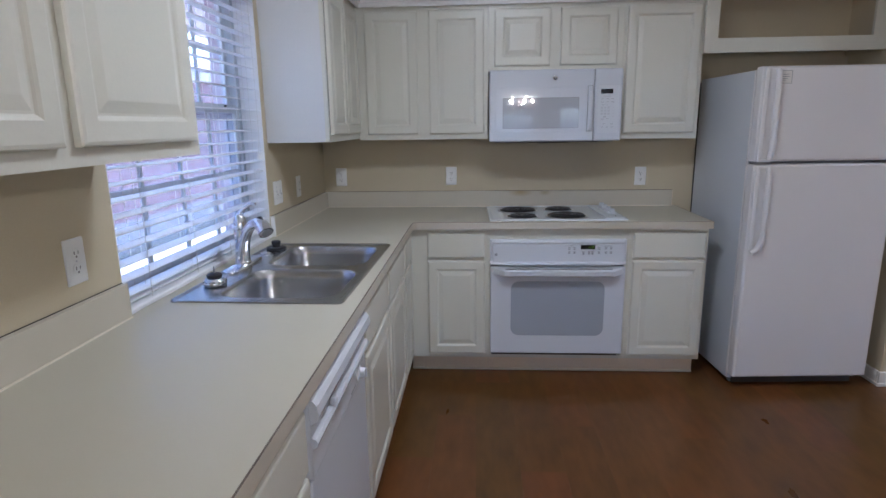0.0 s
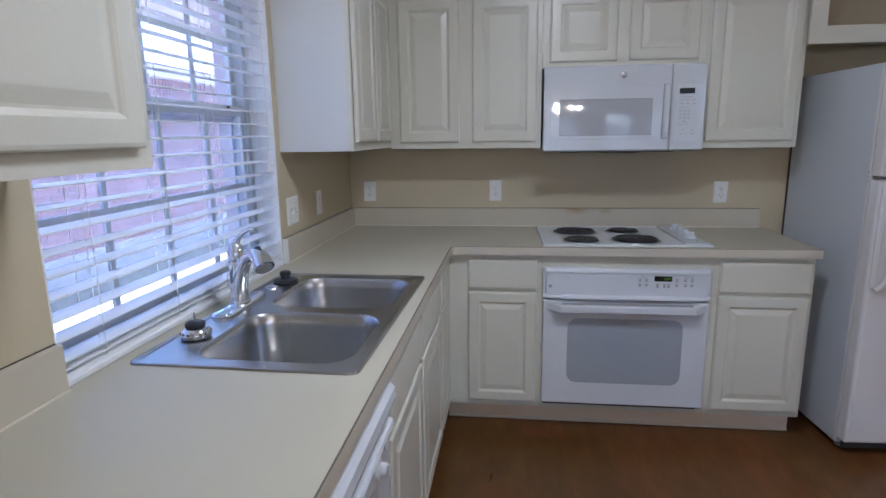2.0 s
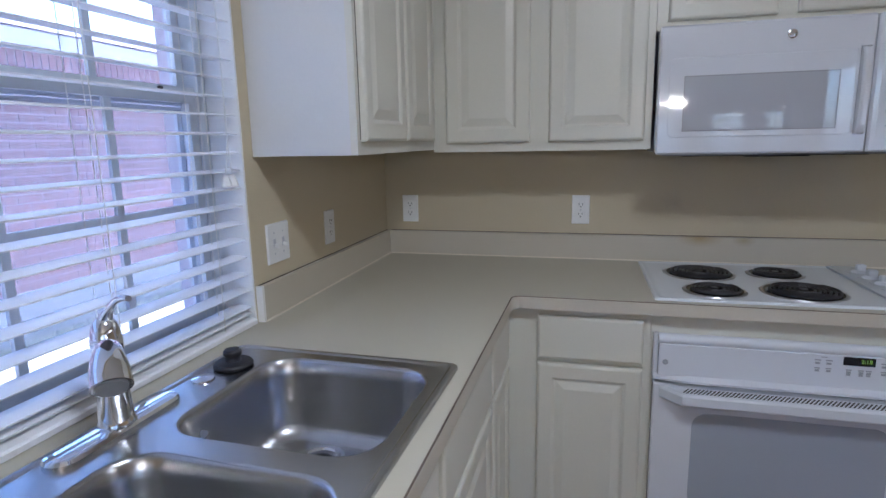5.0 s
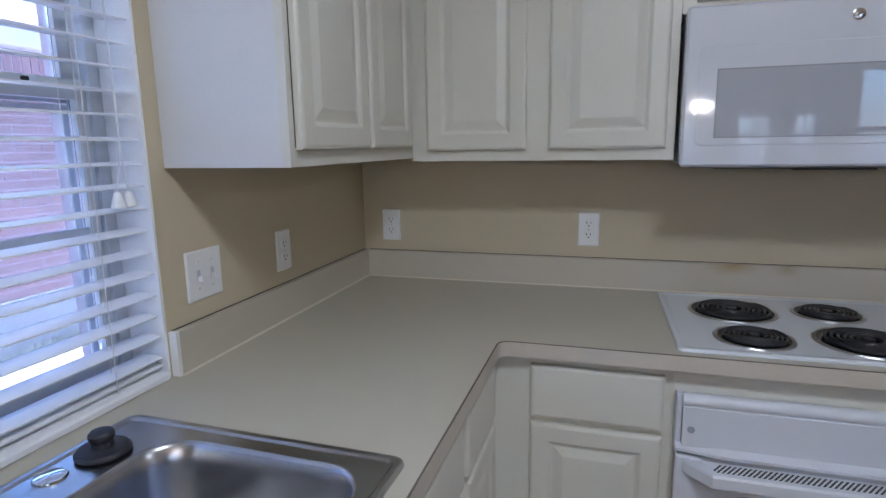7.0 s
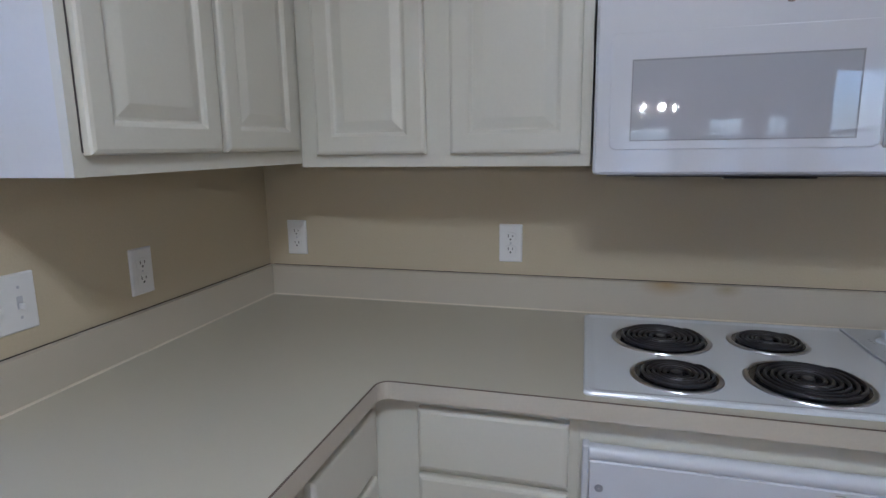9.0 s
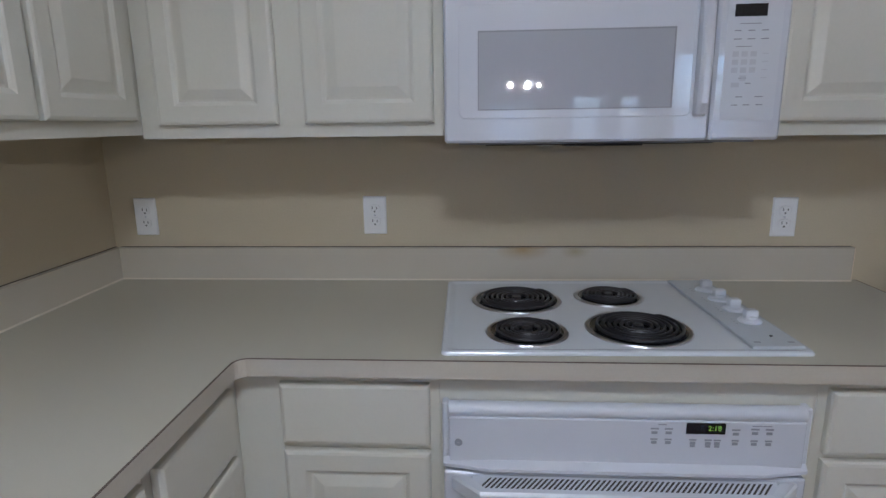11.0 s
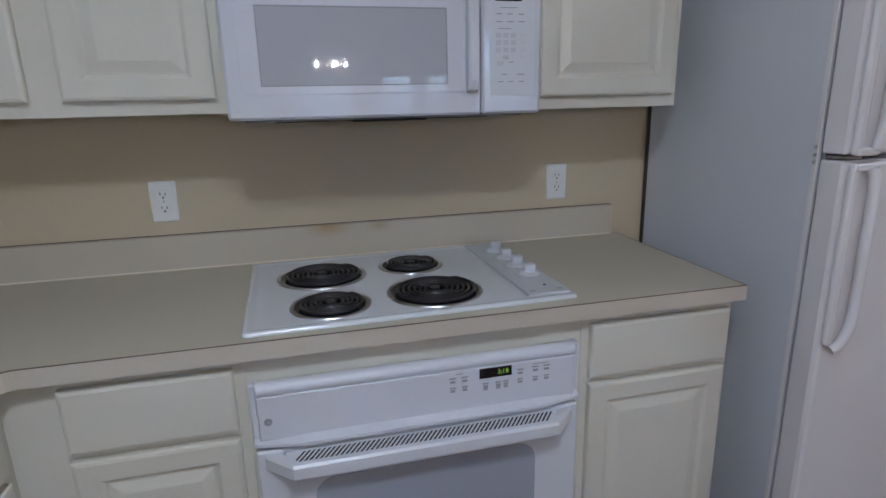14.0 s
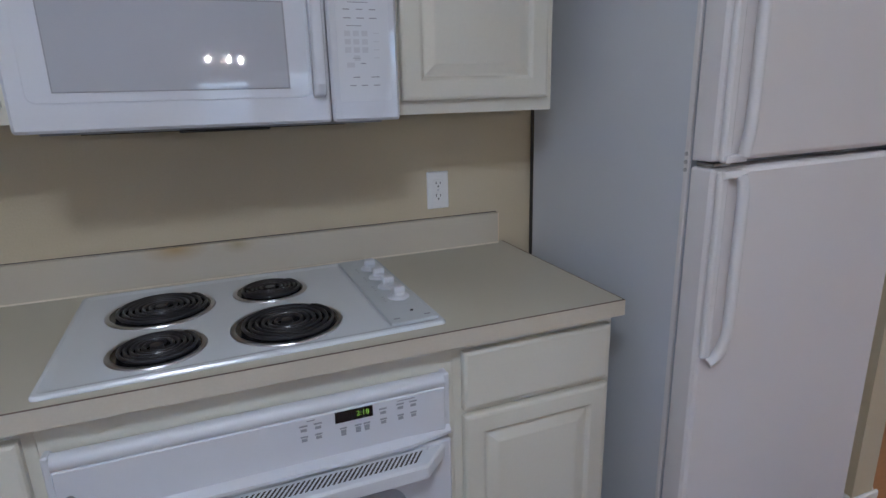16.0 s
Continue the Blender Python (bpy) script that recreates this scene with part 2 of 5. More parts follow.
def band(bm, line, thick, z0, z1):
    """An upright strip along a line in plan, thick to the right-hand side of its course."""
    n = len(line)
    off = []
    for i in range(n):
        ds = []
        if i > 0:
            ds.append((Vector(line[i]) - Vector(line[i - 1])).normalized())
        if i < n - 1:
            ds.append((Vector(line[i + 1]) - Vector(line[i])).normalized())
        norms = [Vector((d.y, -d.x)) for d in ds]
        m = sum(norms, Vector((0, 0))) / len(norms)
        off.append(Vector(line[i]) + m * thick / max(0.3, m.length_squared))
    ring = lambda i: [(*line[i], z0), (*off[i], z0), (*off[i], z1), (*line[i], z1)]
    return loft(bm, [ring(i) for i in range(n)], True, True)


def grid_slab(xs, ys, inside, z0, z1):
    """One connected slab over the cells of a grid that lie inside."""
    bm = bmesh.new()
    faces = []
    vs = {(i, j): bm.verts.new((x, y, z1)) for i, x in enumerate(xs) for j, y in enumerate(ys)}
    for i in range(len(xs) - 1):
        for j in range(len(ys) - 1):
            if inside((xs[i] + xs[i + 1]) / 2, (ys[j] + ys[j + 1]) / 2):
                faces.append(bm.faces.new((vs[i, j], vs[i + 1, j], vs[i + 1, j + 1], vs[i, j + 1])))
    r = bmesh.ops.extrude_face_region(bm, geom=faces, use_keep_orig=True)
    for v in r["geom"]:
        if isinstance(v, bmesh.types.BMVert):
            v.co.z = z0
    bmesh.ops.delete(bm, geom=[v for v in bm.verts if not v.link_faces], context='VERTS')
    return bm


def settle(t, x, y, z):
    """Moves a thing's Empty to its base, leaving the parts where they are."""
    t.matrix_basis = pose(x, y, z)
    for o in t.children:
        o.matrix_parent_inverse = pose(-x, -y, -z)
    return t


def part(name, bm, mat, parent=None, label="", smooth=False, at=None):
    me = bpy.data.meshes.new(name)
    bmesh.ops.recalc_face_normals(bm, faces=bm.faces)
    bm.to_mesh(me)
    bm.free()
    for m in (mat if isinstance(mat, (list, tuple)) else [mat]):
        me.materials.append(m)
    if smooth:
        me.polygons.foreach_set("use_smooth", [True] * len(me.polygons))
        me.set_sharp_from_angle(angle=radians(38))
    ob = new(name, me)
    if at is not None:
        ob.matrix_basis = at
    if parent is not None:
        ob.parent = parent
    if label:
        tagged(ob, label)
    return ob


def piece(name, me, parent, m):
    ob = new(name, me)
    ob.parent = parent
    ob.matrix_basis = m
    return ob


def mesh_of(name, bm, mat):
    me = bpy.data.meshes.new(name)
    bmesh.ops.recalc_face_normals(bm, faces=bm.faces)
    bm.to_mesh(me)
    bm.free()
    me.materials.append(mat)
    return me


def thing(name, label, category, m=None, group=""):
    ob = new(name)
    ob.empty_display_size = 0.1
    if m is not None:
        ob.matrix_basis = m
    return tagged(ob, label, category, group)


def structure(name, bm, mat, label="", category=""):
    return tagged(part(name, bm, mat), label, category or name.split("_")[0], kind="structure")


def words(text, size, mat, parent, m, depth=0.0004):
    """Built-in font lettering as a mesh part."""
    cu = bpy.data.curves.new("lettering", 'FONT')
    cu.body, cu.size, cu.extrude, cu.align_x, cu.align_y = text, size, depth, 'CENTER', 'CENTER'
    tmp = new("lettering", cu)
    me = bpy.data.meshes.new_from_object(tmp.evaluated_get(bpy.context.evaluated_depsgraph_get()))
    bpy.data.objects.remove(tmp)
    me.materials.clear()
    me.materials.append(mat)
    ob = new("lettering", me)
    ob.parent = parent
    ob.matrix_basis = m
    return ob


# ---- room shell ----
CEIL = 2.44
BACK = -6.6          # far end of the dining area
FARX = 6.2           # far side of the next room
C = 0.914            # counter top
WY0, WY1, WZ1 = -2.195, -1.025, 2.06   # kitchen window opening


def wall_left():
    bm = bmesh.new()
    box(bm, -0.16, 0, WY1, 0.15, 0, CEIL)
    box(bm, -0.16, 0, BACK - 0.15, WY0, 0, CEIL)
    box(bm, -0.16, 0, WY0, WY1, 0, C - 0.04)
    box(bm, -0.16, 0, WY0, WY1, WZ1, CEIL)
    return structure("wall_west", bm, M_WALL, "beige painted wall with a deep window recess", "wall")


wall_left()
structure("wall_north", boxed(0, FARX + 0.15, 0, 0.15, 0, CEIL), M_WALL, "beige painted kitchen wall above the counter", "wall")


def wall_right():
    bm = bmesh.new()
    box(bm, 3.2, 3.30, -0.65, 0, 0, CEIL)
    box(bm, 3.2, 3.30, -6.6, -0.65, 2.2, CEIL)
    return structure("wall_east", bm, M_WALL, "beige painted wall beside the refrigerator with a cased opening", "wall")


wall_right()


def wall_back():
    bm = bmesh.new()
    x = -0.0
    for a, b, lo, hi in REAR:
        box(bm, x, a, BACK - 0.15, BACK, 0, CEIL)
        box(bm, a, b, BACK - 0.15, BACK, 0, lo)
        box(bm, a, b, BACK - 0.15, BACK, hi, CEIL)
        x = b
    box(bm, x, FARX + 0.15, BACK - 0.15, BACK, 0, CEIL)
    return structure("wall_south", bm, M_WALL, "beige painted dining wall with windows", "wall")


REAR = [(1.25, 1.95, 0.75, 1.66), (2.30, 2.76, 0.75, 1.74), (2.93, 3.24, 0.75, 1.74), (3.58, 4.45, 0.75, 2.25)]   # x0, x1, sill, head
wall_back()
structure("wall_far_room", boxed(FARX, FARX + 0.15, BACK, 0, 0, CEIL), M_WALL, "beige wall of the adjoining room", "wall")
structure("ceiling", boxed(-0.16, FARX + 0.15, BACK - 0.15, 0.15, CEIL, CEIL + 0.15), M_CEIL, "white painted ceiling", "ceiling")
floor = structure("floor", boxed(-0.16, 3.32, BACK - 0.15, 0.15, -0.1, -0.008), M_UNDER, "dark brown wood plank floor", "floor")
far_floor = structure("floor_next_room", boxed(3.32, FARX + 0.15, BACK - 0.15, 0.15, -0.1, -0.002), M_OAK, "warm brown wood floor of the adjoining room", "floor")


def baseboard(x0, x1, y0, y1):
    bm = boxed(x0, x1, y0, y1, 0, 0.085, bevel=0.004)
    box(bm, x0 - 0.004, x1 + 0.004, y0 - 0.004, y1 + 0.004, 0, 0.02, bevel=0.003)
    return structure("baseboard", bm, M_TRIM, "white painted baseboard", "baseboard")


baseboard(3.186, 3.198, -0.648, -0.02)
baseboard(3.186, 3.314, -0.664, -0.652)
baseboard(3.302, 3.314, -0.648, -0.02)
baseboard(3.34, FARX - 0.02, -0.014, -0.002)


# ---- counter, backsplash ----
SX0, SX1, SY0, SY1 = 0.055, 0.604, -2.068, -1.197   # sink rim
CX, CY, END = 0.642, -0.619, 2.250


def counter():
    t = thing("countertop", "beige laminate L-shaped countertop with a dark edge seam", "countertop")
    z0, z1 = C - 0.038, C
    hx0, hx1, hy0, hy1 = SX0 + 0.03, SX1 - 0.025, SY0 + 0.03, SY1 - 0.03
    xs = [-0.10, 0.0005, hx0, hx1, CX, END]
    ys = [-4.1, WY0 + 0.002, hy0, hy1, WY1 - 0.002, CY, -0.0005]

    def inside(x, y):
        if x < 0:
            return WY0 < y < WY1
        return (y > CY or x < CX) and not (hx0 < x < hx1 and hy0 < y < hy1)
    bm = grid_slab(xs, ys, inside, z0, z1)
    k = 0.030
    arc = [(CX + k - k * math.cos(radians(a)), CY - k + k * math.sin(radians(a))) for a in (0, 18, 36, 54, 72, 90)]
    part("slab", bm, M_LAM, t)
    tri = lambda z: [(CX, CY, z)] + [(x, y, z) for x, y in arc]
    part("corner_fillet", loft(bmesh.new(), [tri(z0), tri(z1)], True, True), M_LAM, t)
    line = [(CX, -4.1), *arc, (END, CY), (END, -0.002)]
    part("front_edge", band(bmesh.new(), line, 0.004, C - 0.039, C - 0.0016), M_EDGE, t, "pinkish beige laminate edge band")
    part("edge_seam", band(bmesh.new(), line, 0.0034, C - 0.0016, C - 0.0002), M_LINE, t, "thin dark laminate seam")
    return t


counter()


def stain(m, places):
    """Adds soft brown scorch marks, each with its place and radius, to a material."""
    nt = m.node_tree
    n, l = nt.nodes, nt.links
    b = n["Principled BSDF"]
    src = b.inputs["Base Color"].links[0].from_socket
    tc = n.new("ShaderNodeTexCoord")
    for (x, y, z), (rx, rz), col in places:
        mp = n.new("ShaderNodeMapping")
        mp.vector_type = 'TEXTURE'
        mp.inputs["Location"].default_value = (x, y, z)
        mp.inputs["Scale"].default_value = (rx, 0.5, rz)
        l.new(tc.outputs["Object"], mp.inputs["Vector"])
        nz = n.new("ShaderNodeTexNoise")
        nz.inputs["Scale"].default_value = 2.2
        l.new(mp.outputs[0], nz.inputs["Vector"])
        g = n.new("ShaderNodeTexGradient")
        g.gradient_type = 'SPHERICAL'
        l.new(mp.outputs[0], g.inputs["Vector"])
        mu = n.new("ShaderNodeMath")
        mu.operation = 'MULTIPLY'
        l.new(g.outputs["Fac"], mu.inputs[0])
        up = n.new("ShaderNodeMath")
        up.operation, up.use_clamp = 'MULTIPLY', True
        up.inputs[1].default_value = 2.6
        l.new(nz.outputs["Fac"], up.inputs[0])
        l.new(up.outputs[0], mu.inputs[1])
        mx = n.new("ShaderNodeMix")
        mx.data_type = 'RGBA'
        l.new(mu.outputs[0], mx.inputs["Factor"])
        l.new(src, mx.inputs["A"])
        mx.inputs["B"].default_value = (*col, 1)
        src = mx.outputs["Result"]
    l.new(src, b.inputs["Base Color"])


M_SPLASH = material("backsplash_laminate", (0.525, 0.48, 0.385), 0.42, vary=0.035, big=2.2, fine=420, bump=0.006)
stain(M_SPLASH, [((1.275, -0.02, 1.008), (0.085, 0.035), (0.40, 0.29, 0.14)), ((1.43, -0.02, 1.004), (0.045, 0.025), (0.40, 0.33, 0.20))])


def splash(x0, x1, y0, y1, seam):
    t = thing("backsplash", "low beige laminate backsplash strip caulked to the counter", "backsplash", group="counter backsplash strips")
    part("board", boxed(x0, x1, y0, y1, C + 0.0005, C + 0.1, bevel=0.0012), M_SPLASH, t)
    part("top_seam", boxed(*seam, C + 0.1, C + 0.1016), M_SEAM, t, "dark gap against the wall")
    return t


BSE = 2.228
s = splash(0.0205, BSE, -0.02, -0.0005, (0.02, BSE, -0.004, -0.0005))
part("caulk", boxed(0.02, BSE, -0.0235, -0.019, C, C + 0.004), M_CAULK, s)
part("end_cap", boxed(BSE, BSE + 0.002, -0.0195, -0.001, C + 0.001, C + 0.0995), M_TOE, s)
s = splash(0.0005, 0.02, WY1 + 0.012, -0.0005, (0.0005, 0.004, WY1 + 0.012, -0.004))
part("caulk", boxed(0.019, 0.0235, WY1 + 0.01, -0.023, C, C + 0.004), M_CAULK, s)
part("end_cap", boxed(0.0008, 0.0205, WY1 + 0.002, WY1 + 0.012, C + 0.001, C + 0.101), M_TRIM, s, "white painted end strip")
s = splash(0.0005, 0.02, -4.1, WY0 - 0.002, (0.0005, 0.004, -4.1, WY0 - 0.002))
part("caulk", boxed(0.019, 0.0235, -4.1, WY0 - 0.002, C, C + 0.004), M_CAULK, s)


# ---- cabinets ----
def door_bm(w, h, t=0.019, stile=0.052, flat=False):
    """A raised-panel front, w wide and h high from its lower left corner, its face at y = 0 towards -y."""
    bm = bmesh.new()
    rect = lambda i, y: [(i, y, i), (w - i, y, i), (w - i, y, h - i), (i, y, h - i)]
    if flat:
        prof = [(0, t), (0, 0.006), (0.003, 0.002), (0.009, 0.0)]
    else:
        prof = [(0, t), (0, 0.006), (0.003, 0.002), (0.009, 0.0), (stile - 0.006, 0.0), (stile, 0.0035), (stile + 0.004, 0.0075),
                (stile + 0.009, 0.0075), (stile + 0.032, 0.0012), (stile + 0.035, 0.001)]
    return loft(bm, [rect(i, y) for i, y in prof], True, True)


def cabinet(name, label, w, depth, z0, z1, m, fronts, rails, stiles, toe=False, group="", under=0.0, endmat=None):
    """A framed cabinet from x = 0 to w, its back at y = 0, its frame at y = -depth. fronts: (kind, x0, x1, z0, z1)."""
    t = thing(name, label, "cabinet", m, group)
    d = depth - 0.019
    em = endmat or M_CABIN
    part("side_panel", boxed(0, 0.016, -d, -0.001, z0, z1), em, t)
    part("side_panel", boxed(w - 0.016, w, -d, -0.001, z0, z1), em, t)
    part("bottom_panel", boxed(0.016, w - 0.016, -d, -0.001, z0 + under, z0 + under + 0.016), em, t)
    part("back_panel", boxed(0.016, w - 0.016, -0.009, -0.001, z0 + under + 0.016, z1), em, t)
    if not toe:
        part("top_panel", boxed(0.016, w - 0.016, -d, -0.009, z1 - 0.016, z1), em, t)
    bm = bmesh.new()
    for a, b in stiles:
        box(bm, a, b, -depth, -d, z0, z1)
    spans = sorted(stiles)
    for (a0, a1), (b0, b1) in zip(spans, spans[1:]):
        for r0, r1 in rails:
            if b0 - a1 > 0.002:
                box(bm, a1, b0, -depth, -d, r0, r1)
    part("face_frame", bm, M_CAB, t)
    for kind, a, b, c0, c1 in fronts:
        part("door" if kind == "door" else "drawer_front", door_bm(b - a, c1 - c0, flat=kind != "door"), M_CAB, t, at=pose(a, -depth - 0.0195, c0))
    if toe:
        part("toe_kick", boxed(0, w, -depth + 0.10, -depth + 0.088, 0, z0 + 0.004), M_TOE, t, "tan laminate toe kick")
        part("shoe_moulding", boxed(0, w, -depth + 0.086, -depth + 0.078, 0, 0.014, bevel=0.003), M_CAULK, t, "pale shoe strip at the floor")
    return t


DZ0, DZ1, WZ0, WZTOP = 0.143, 0.692, 0.708, 0.849     # base doors, drawers
BZ0, BZ1 = 0.115, C - 0.0385
FD = 0.584      # frame faces on the back run
FDL = 0.617     # frame faces on the window run
base = dict(rails=[(BZ0, DZ0 + 0.02), (DZ1 - 0.012, WZ0 + 0.012), (WZTOP - 0.015, BZ1)], toe=True)
# corner filler and the door left of the oven
cabinet("base_cabinet", "white base cabinet with raised-panel door and drawer beside the oven", 1.06 - 0.611, FD, BZ0, BZ1, pose(0.611, 0, 0),
        [("door", 0.72 - 0.611, 1.04 - 0.611, DZ0, DZ1), ("drawer", 0.72 - 0.611, 1.04 - 0.611, WZ0, WZTOP)],
        stiles=[(0, 0.129), (0.414, 0.449)], group="base cabinets", **base)
# right of the oven
cabinet("base_cabinet", "white base cabinet with raised-panel door and drawer beside the refrigerator", 2.247 - 1.828, FD, BZ0, BZ1, pose(1.828, 0, 0),
        [("door", 0.02, 0.405, DZ0, DZ1), ("drawer", 0.02, 0.405, WZ0, WZTOP)],
        stiles=[(0, 0.04), (0.377, 0.419)], group="base cabinets", endmat=M_CAB, **base)
# the run under the window; local x runs along world y
LEFT = lambda y: pose(0, y, 0, 0, 0, 90)
cabinet("base_cabinet", "narrow white corner base cabinet with a raised-panel door and a drawer", 0.346, FDL, BZ0, BZ1, LEFT(-0.93),
        [("door", 0.022, 0.300, DZ0, DZ1), ("drawer", 0.022, 0.300, WZ0, WZTOP)],
        stiles=[(0, 0.035), (0.26, 0.346)], group="base cabinets", **base)
cabinet("sink_cabinet", "white sink base cabinet with two raised-panel doors and false drawers", 1.035, FDL, BZ0, BZ1, LEFT(-1.966),
        [("door", 0.018, 0.498, DZ0, DZ1), ("drawer", 0.018, 0.498, WZ0, WZTOP), ("door", 0.532, 1.018, DZ0, DZ1), ("drawer", 0.532, 1.018, WZ0, WZTOP)],
        stiles=[(0, 0.035), (0.488, 0.542), (1.0, 1.035)], **base)
cabinet("base_cabinet", "white base cabinet with raised-panel doors and drawers beside the dishwasher", 1.5, FDL, BZ0, BZ1, LEFT(-4.08),
        [("door", 0.02, 0.74, DZ0, DZ1), ("drawer", 0.02, 0.74, WZ0, WZTOP), ("door", 0.76, 1.48, DZ0, DZ1), ("drawer", 0.76, 1.48, WZ0, WZTOP)],
        stiles=[(0, 0.035), (0.73, 0.77), (1.465, 1.5)], group="base cabinets", **base)

UZ0, UZ1, UD = 1.352, 2.095, 0.285
UDZ0, UDZ1 = 1.384, 2.062
upr = dict(rails=[(UZ0, UDZ0 + 0.012), (UDZ1 - 0.012, UZ1)], under=0.012)
cabinet("wall_cabinet", "white wall cabinet with two raised-panel doors beside the microwave", 1.06 - 0.3045, UD, UZ0, UZ1, pose(0.3045, 0, 0),
        [("door", 0.052, 0.352, UDZ0, UDZ1), ("door", 0.418, 0.732, UDZ0, UDZ1)], stiles=[(0, 0.05), (0.335, 0.43), (0.72, 0.7555)], group="wall cabinets", **upr)
cabinet("wall_cabinet", "short white wall cabinet with two small doors over the microwave", 0.7545, UD, 1.728, UZ1, pose(1.0615, 0, 0),
        [("door", 0.034, 0.346, 1.755, UDZ1), ("door", 0.402, 0.716, 1.755, UDZ1)], stiles=[(0, 0.045), (0.335, 0.415), (0.705, 0.7545)],
        rails=[(1.728, 1.767), (UDZ1 - 0.012, UZ1)], under=0.0, group="wall cabinets")
cabinet("wall_cabinet", "white wall cabinet with one raised-panel door beside the refrigerator", 0.431, UD, UZ0 - 0.010, UZ1, pose(1.817, 0, 0),
        [("door", 0.015, 0.412, UDZ0 - 0.010, UDZ1)], stiles=[(0, 0.03), (0.398, 0.431)], group="wall cabinets", endmat=M_CAB, rails=[(UZ0 - 0.010, UDZ0), (UDZ1 - 0.012, UZ1)], under=0.012)
upl = dict(rails=[(1.362, 1.405), (UDZ1 - 0.012, UZ1)], under=0.012)
cabinet("wall_cabinet", "white wall cabinet with two narrow doors and a bare end panel", 0.98, UD + 0.018, 1.362, UZ1, LEFT(-0.986),
        [("door", 0.020, 0.346, 1.396, UDZ1), ("door", 0.362, 0.664, 1.396, UDZ1)], stiles=[(0, 0.03), (0.335, 0.372), (0.65, 0.98)], group="wall cabinets", **upl)
# Thin dark strip: the shade in the gap beside the door, put into colour.
part("raw_edge", boxed(0.0175, 0.0195, -UD - 0.0198, -UD - 0.0182, 1.400, UDZ1 - 0.004), M_SEAM, bpy.data.objects["wall_cabinet.003"], "dark strip painted as the shade beside the door")
upn = dict(rails=[(1.371, 1.418), (UDZ1 - 0.012, UZ1)], under=0.012)
cabinet("wall_cabinet", "white wall cabinet with wide raised-panel doors beside the window", 1.1, UD, 1.371, UZ1, LEFT(-3.334),
        [("door", 0.640, 1.065, 1.406, UDZ1), ("door", 0.035, 0.600, 1.406, UDZ1)], stiles=[(0, 0.04), (0.585, 0.655), (1.055, 1.1)], group="wall cabinets", **upn)


def crown():
    bm = bmesh.new()
    line = [(0.323, -0.98), (0.323, -0.305), (2.25, -0.305)]
    band(bm, line, 0.012, UZ1 - 0.012, UZ1 + 0.012)
    band(bm, line, 0.026, UZ1 + 0.012, UZ1 + 0.03)
    band(bm, line, 0.045, UZ1 + 0.03, UZ1 + 0.05)
    return tagged(part("crown_moulding", bm, M_TRIM), "stepped white crown moulding along the wall cabinets", "moulding", kind="structure")


crown()


def open_cabinet():
    t = thing("open_cabinet", "open white box cabinet without doors above the refrigerator", "cabinet")
    x0, x1, y0, z0, z1 = 2.2495, 3.197, -0.31, 1.80, 2.16
    part("side_panel", boxed(x0, x0 + 0.016, y0, -0.001, z0, z1), M_WALL, t, "beige inside")
    part("side_panel", boxed(x1 - 0.016, x1, y0, -0.001, z0, z1), M_WALL, t, "beige inside")
    part("bottom_panel", boxed(x0 + 0.016, x1 - 0.016, y0, -0.001, z0 + 0.03, z0 + 0.046), M_WALL, t, "beige inside")
    part("top_panel", boxed(x0 + 0.016, x1 - 0.016, y0, -0.001, z1 - 0.016, z1), M_WALL, t, "beige inside")
    part("back_panel", boxed(x0 + 0.016, x1 - 0.016, -0.007, -0.001, z0 + 0.046, z1 - 0.016), M_WALL, t, "beige inside")
    bm = bmesh.new()
    box(bm, x0 - 0.012, 2.307, y0 - 0.019, y0, z0, z1)
    box(bm, 3.12, x1, y0 - 0.019, y0, z0, z1)
    box(bm, 2.307, 3.12, y0 - 0.019, y0, z0, 1.875)
    box(bm, 2.307, 3.12, y0 - 0.019, y0, z1 - 0.04, z1)
    part("face_frame", bm, M_CAB, t)
    return t


open_cabinet()


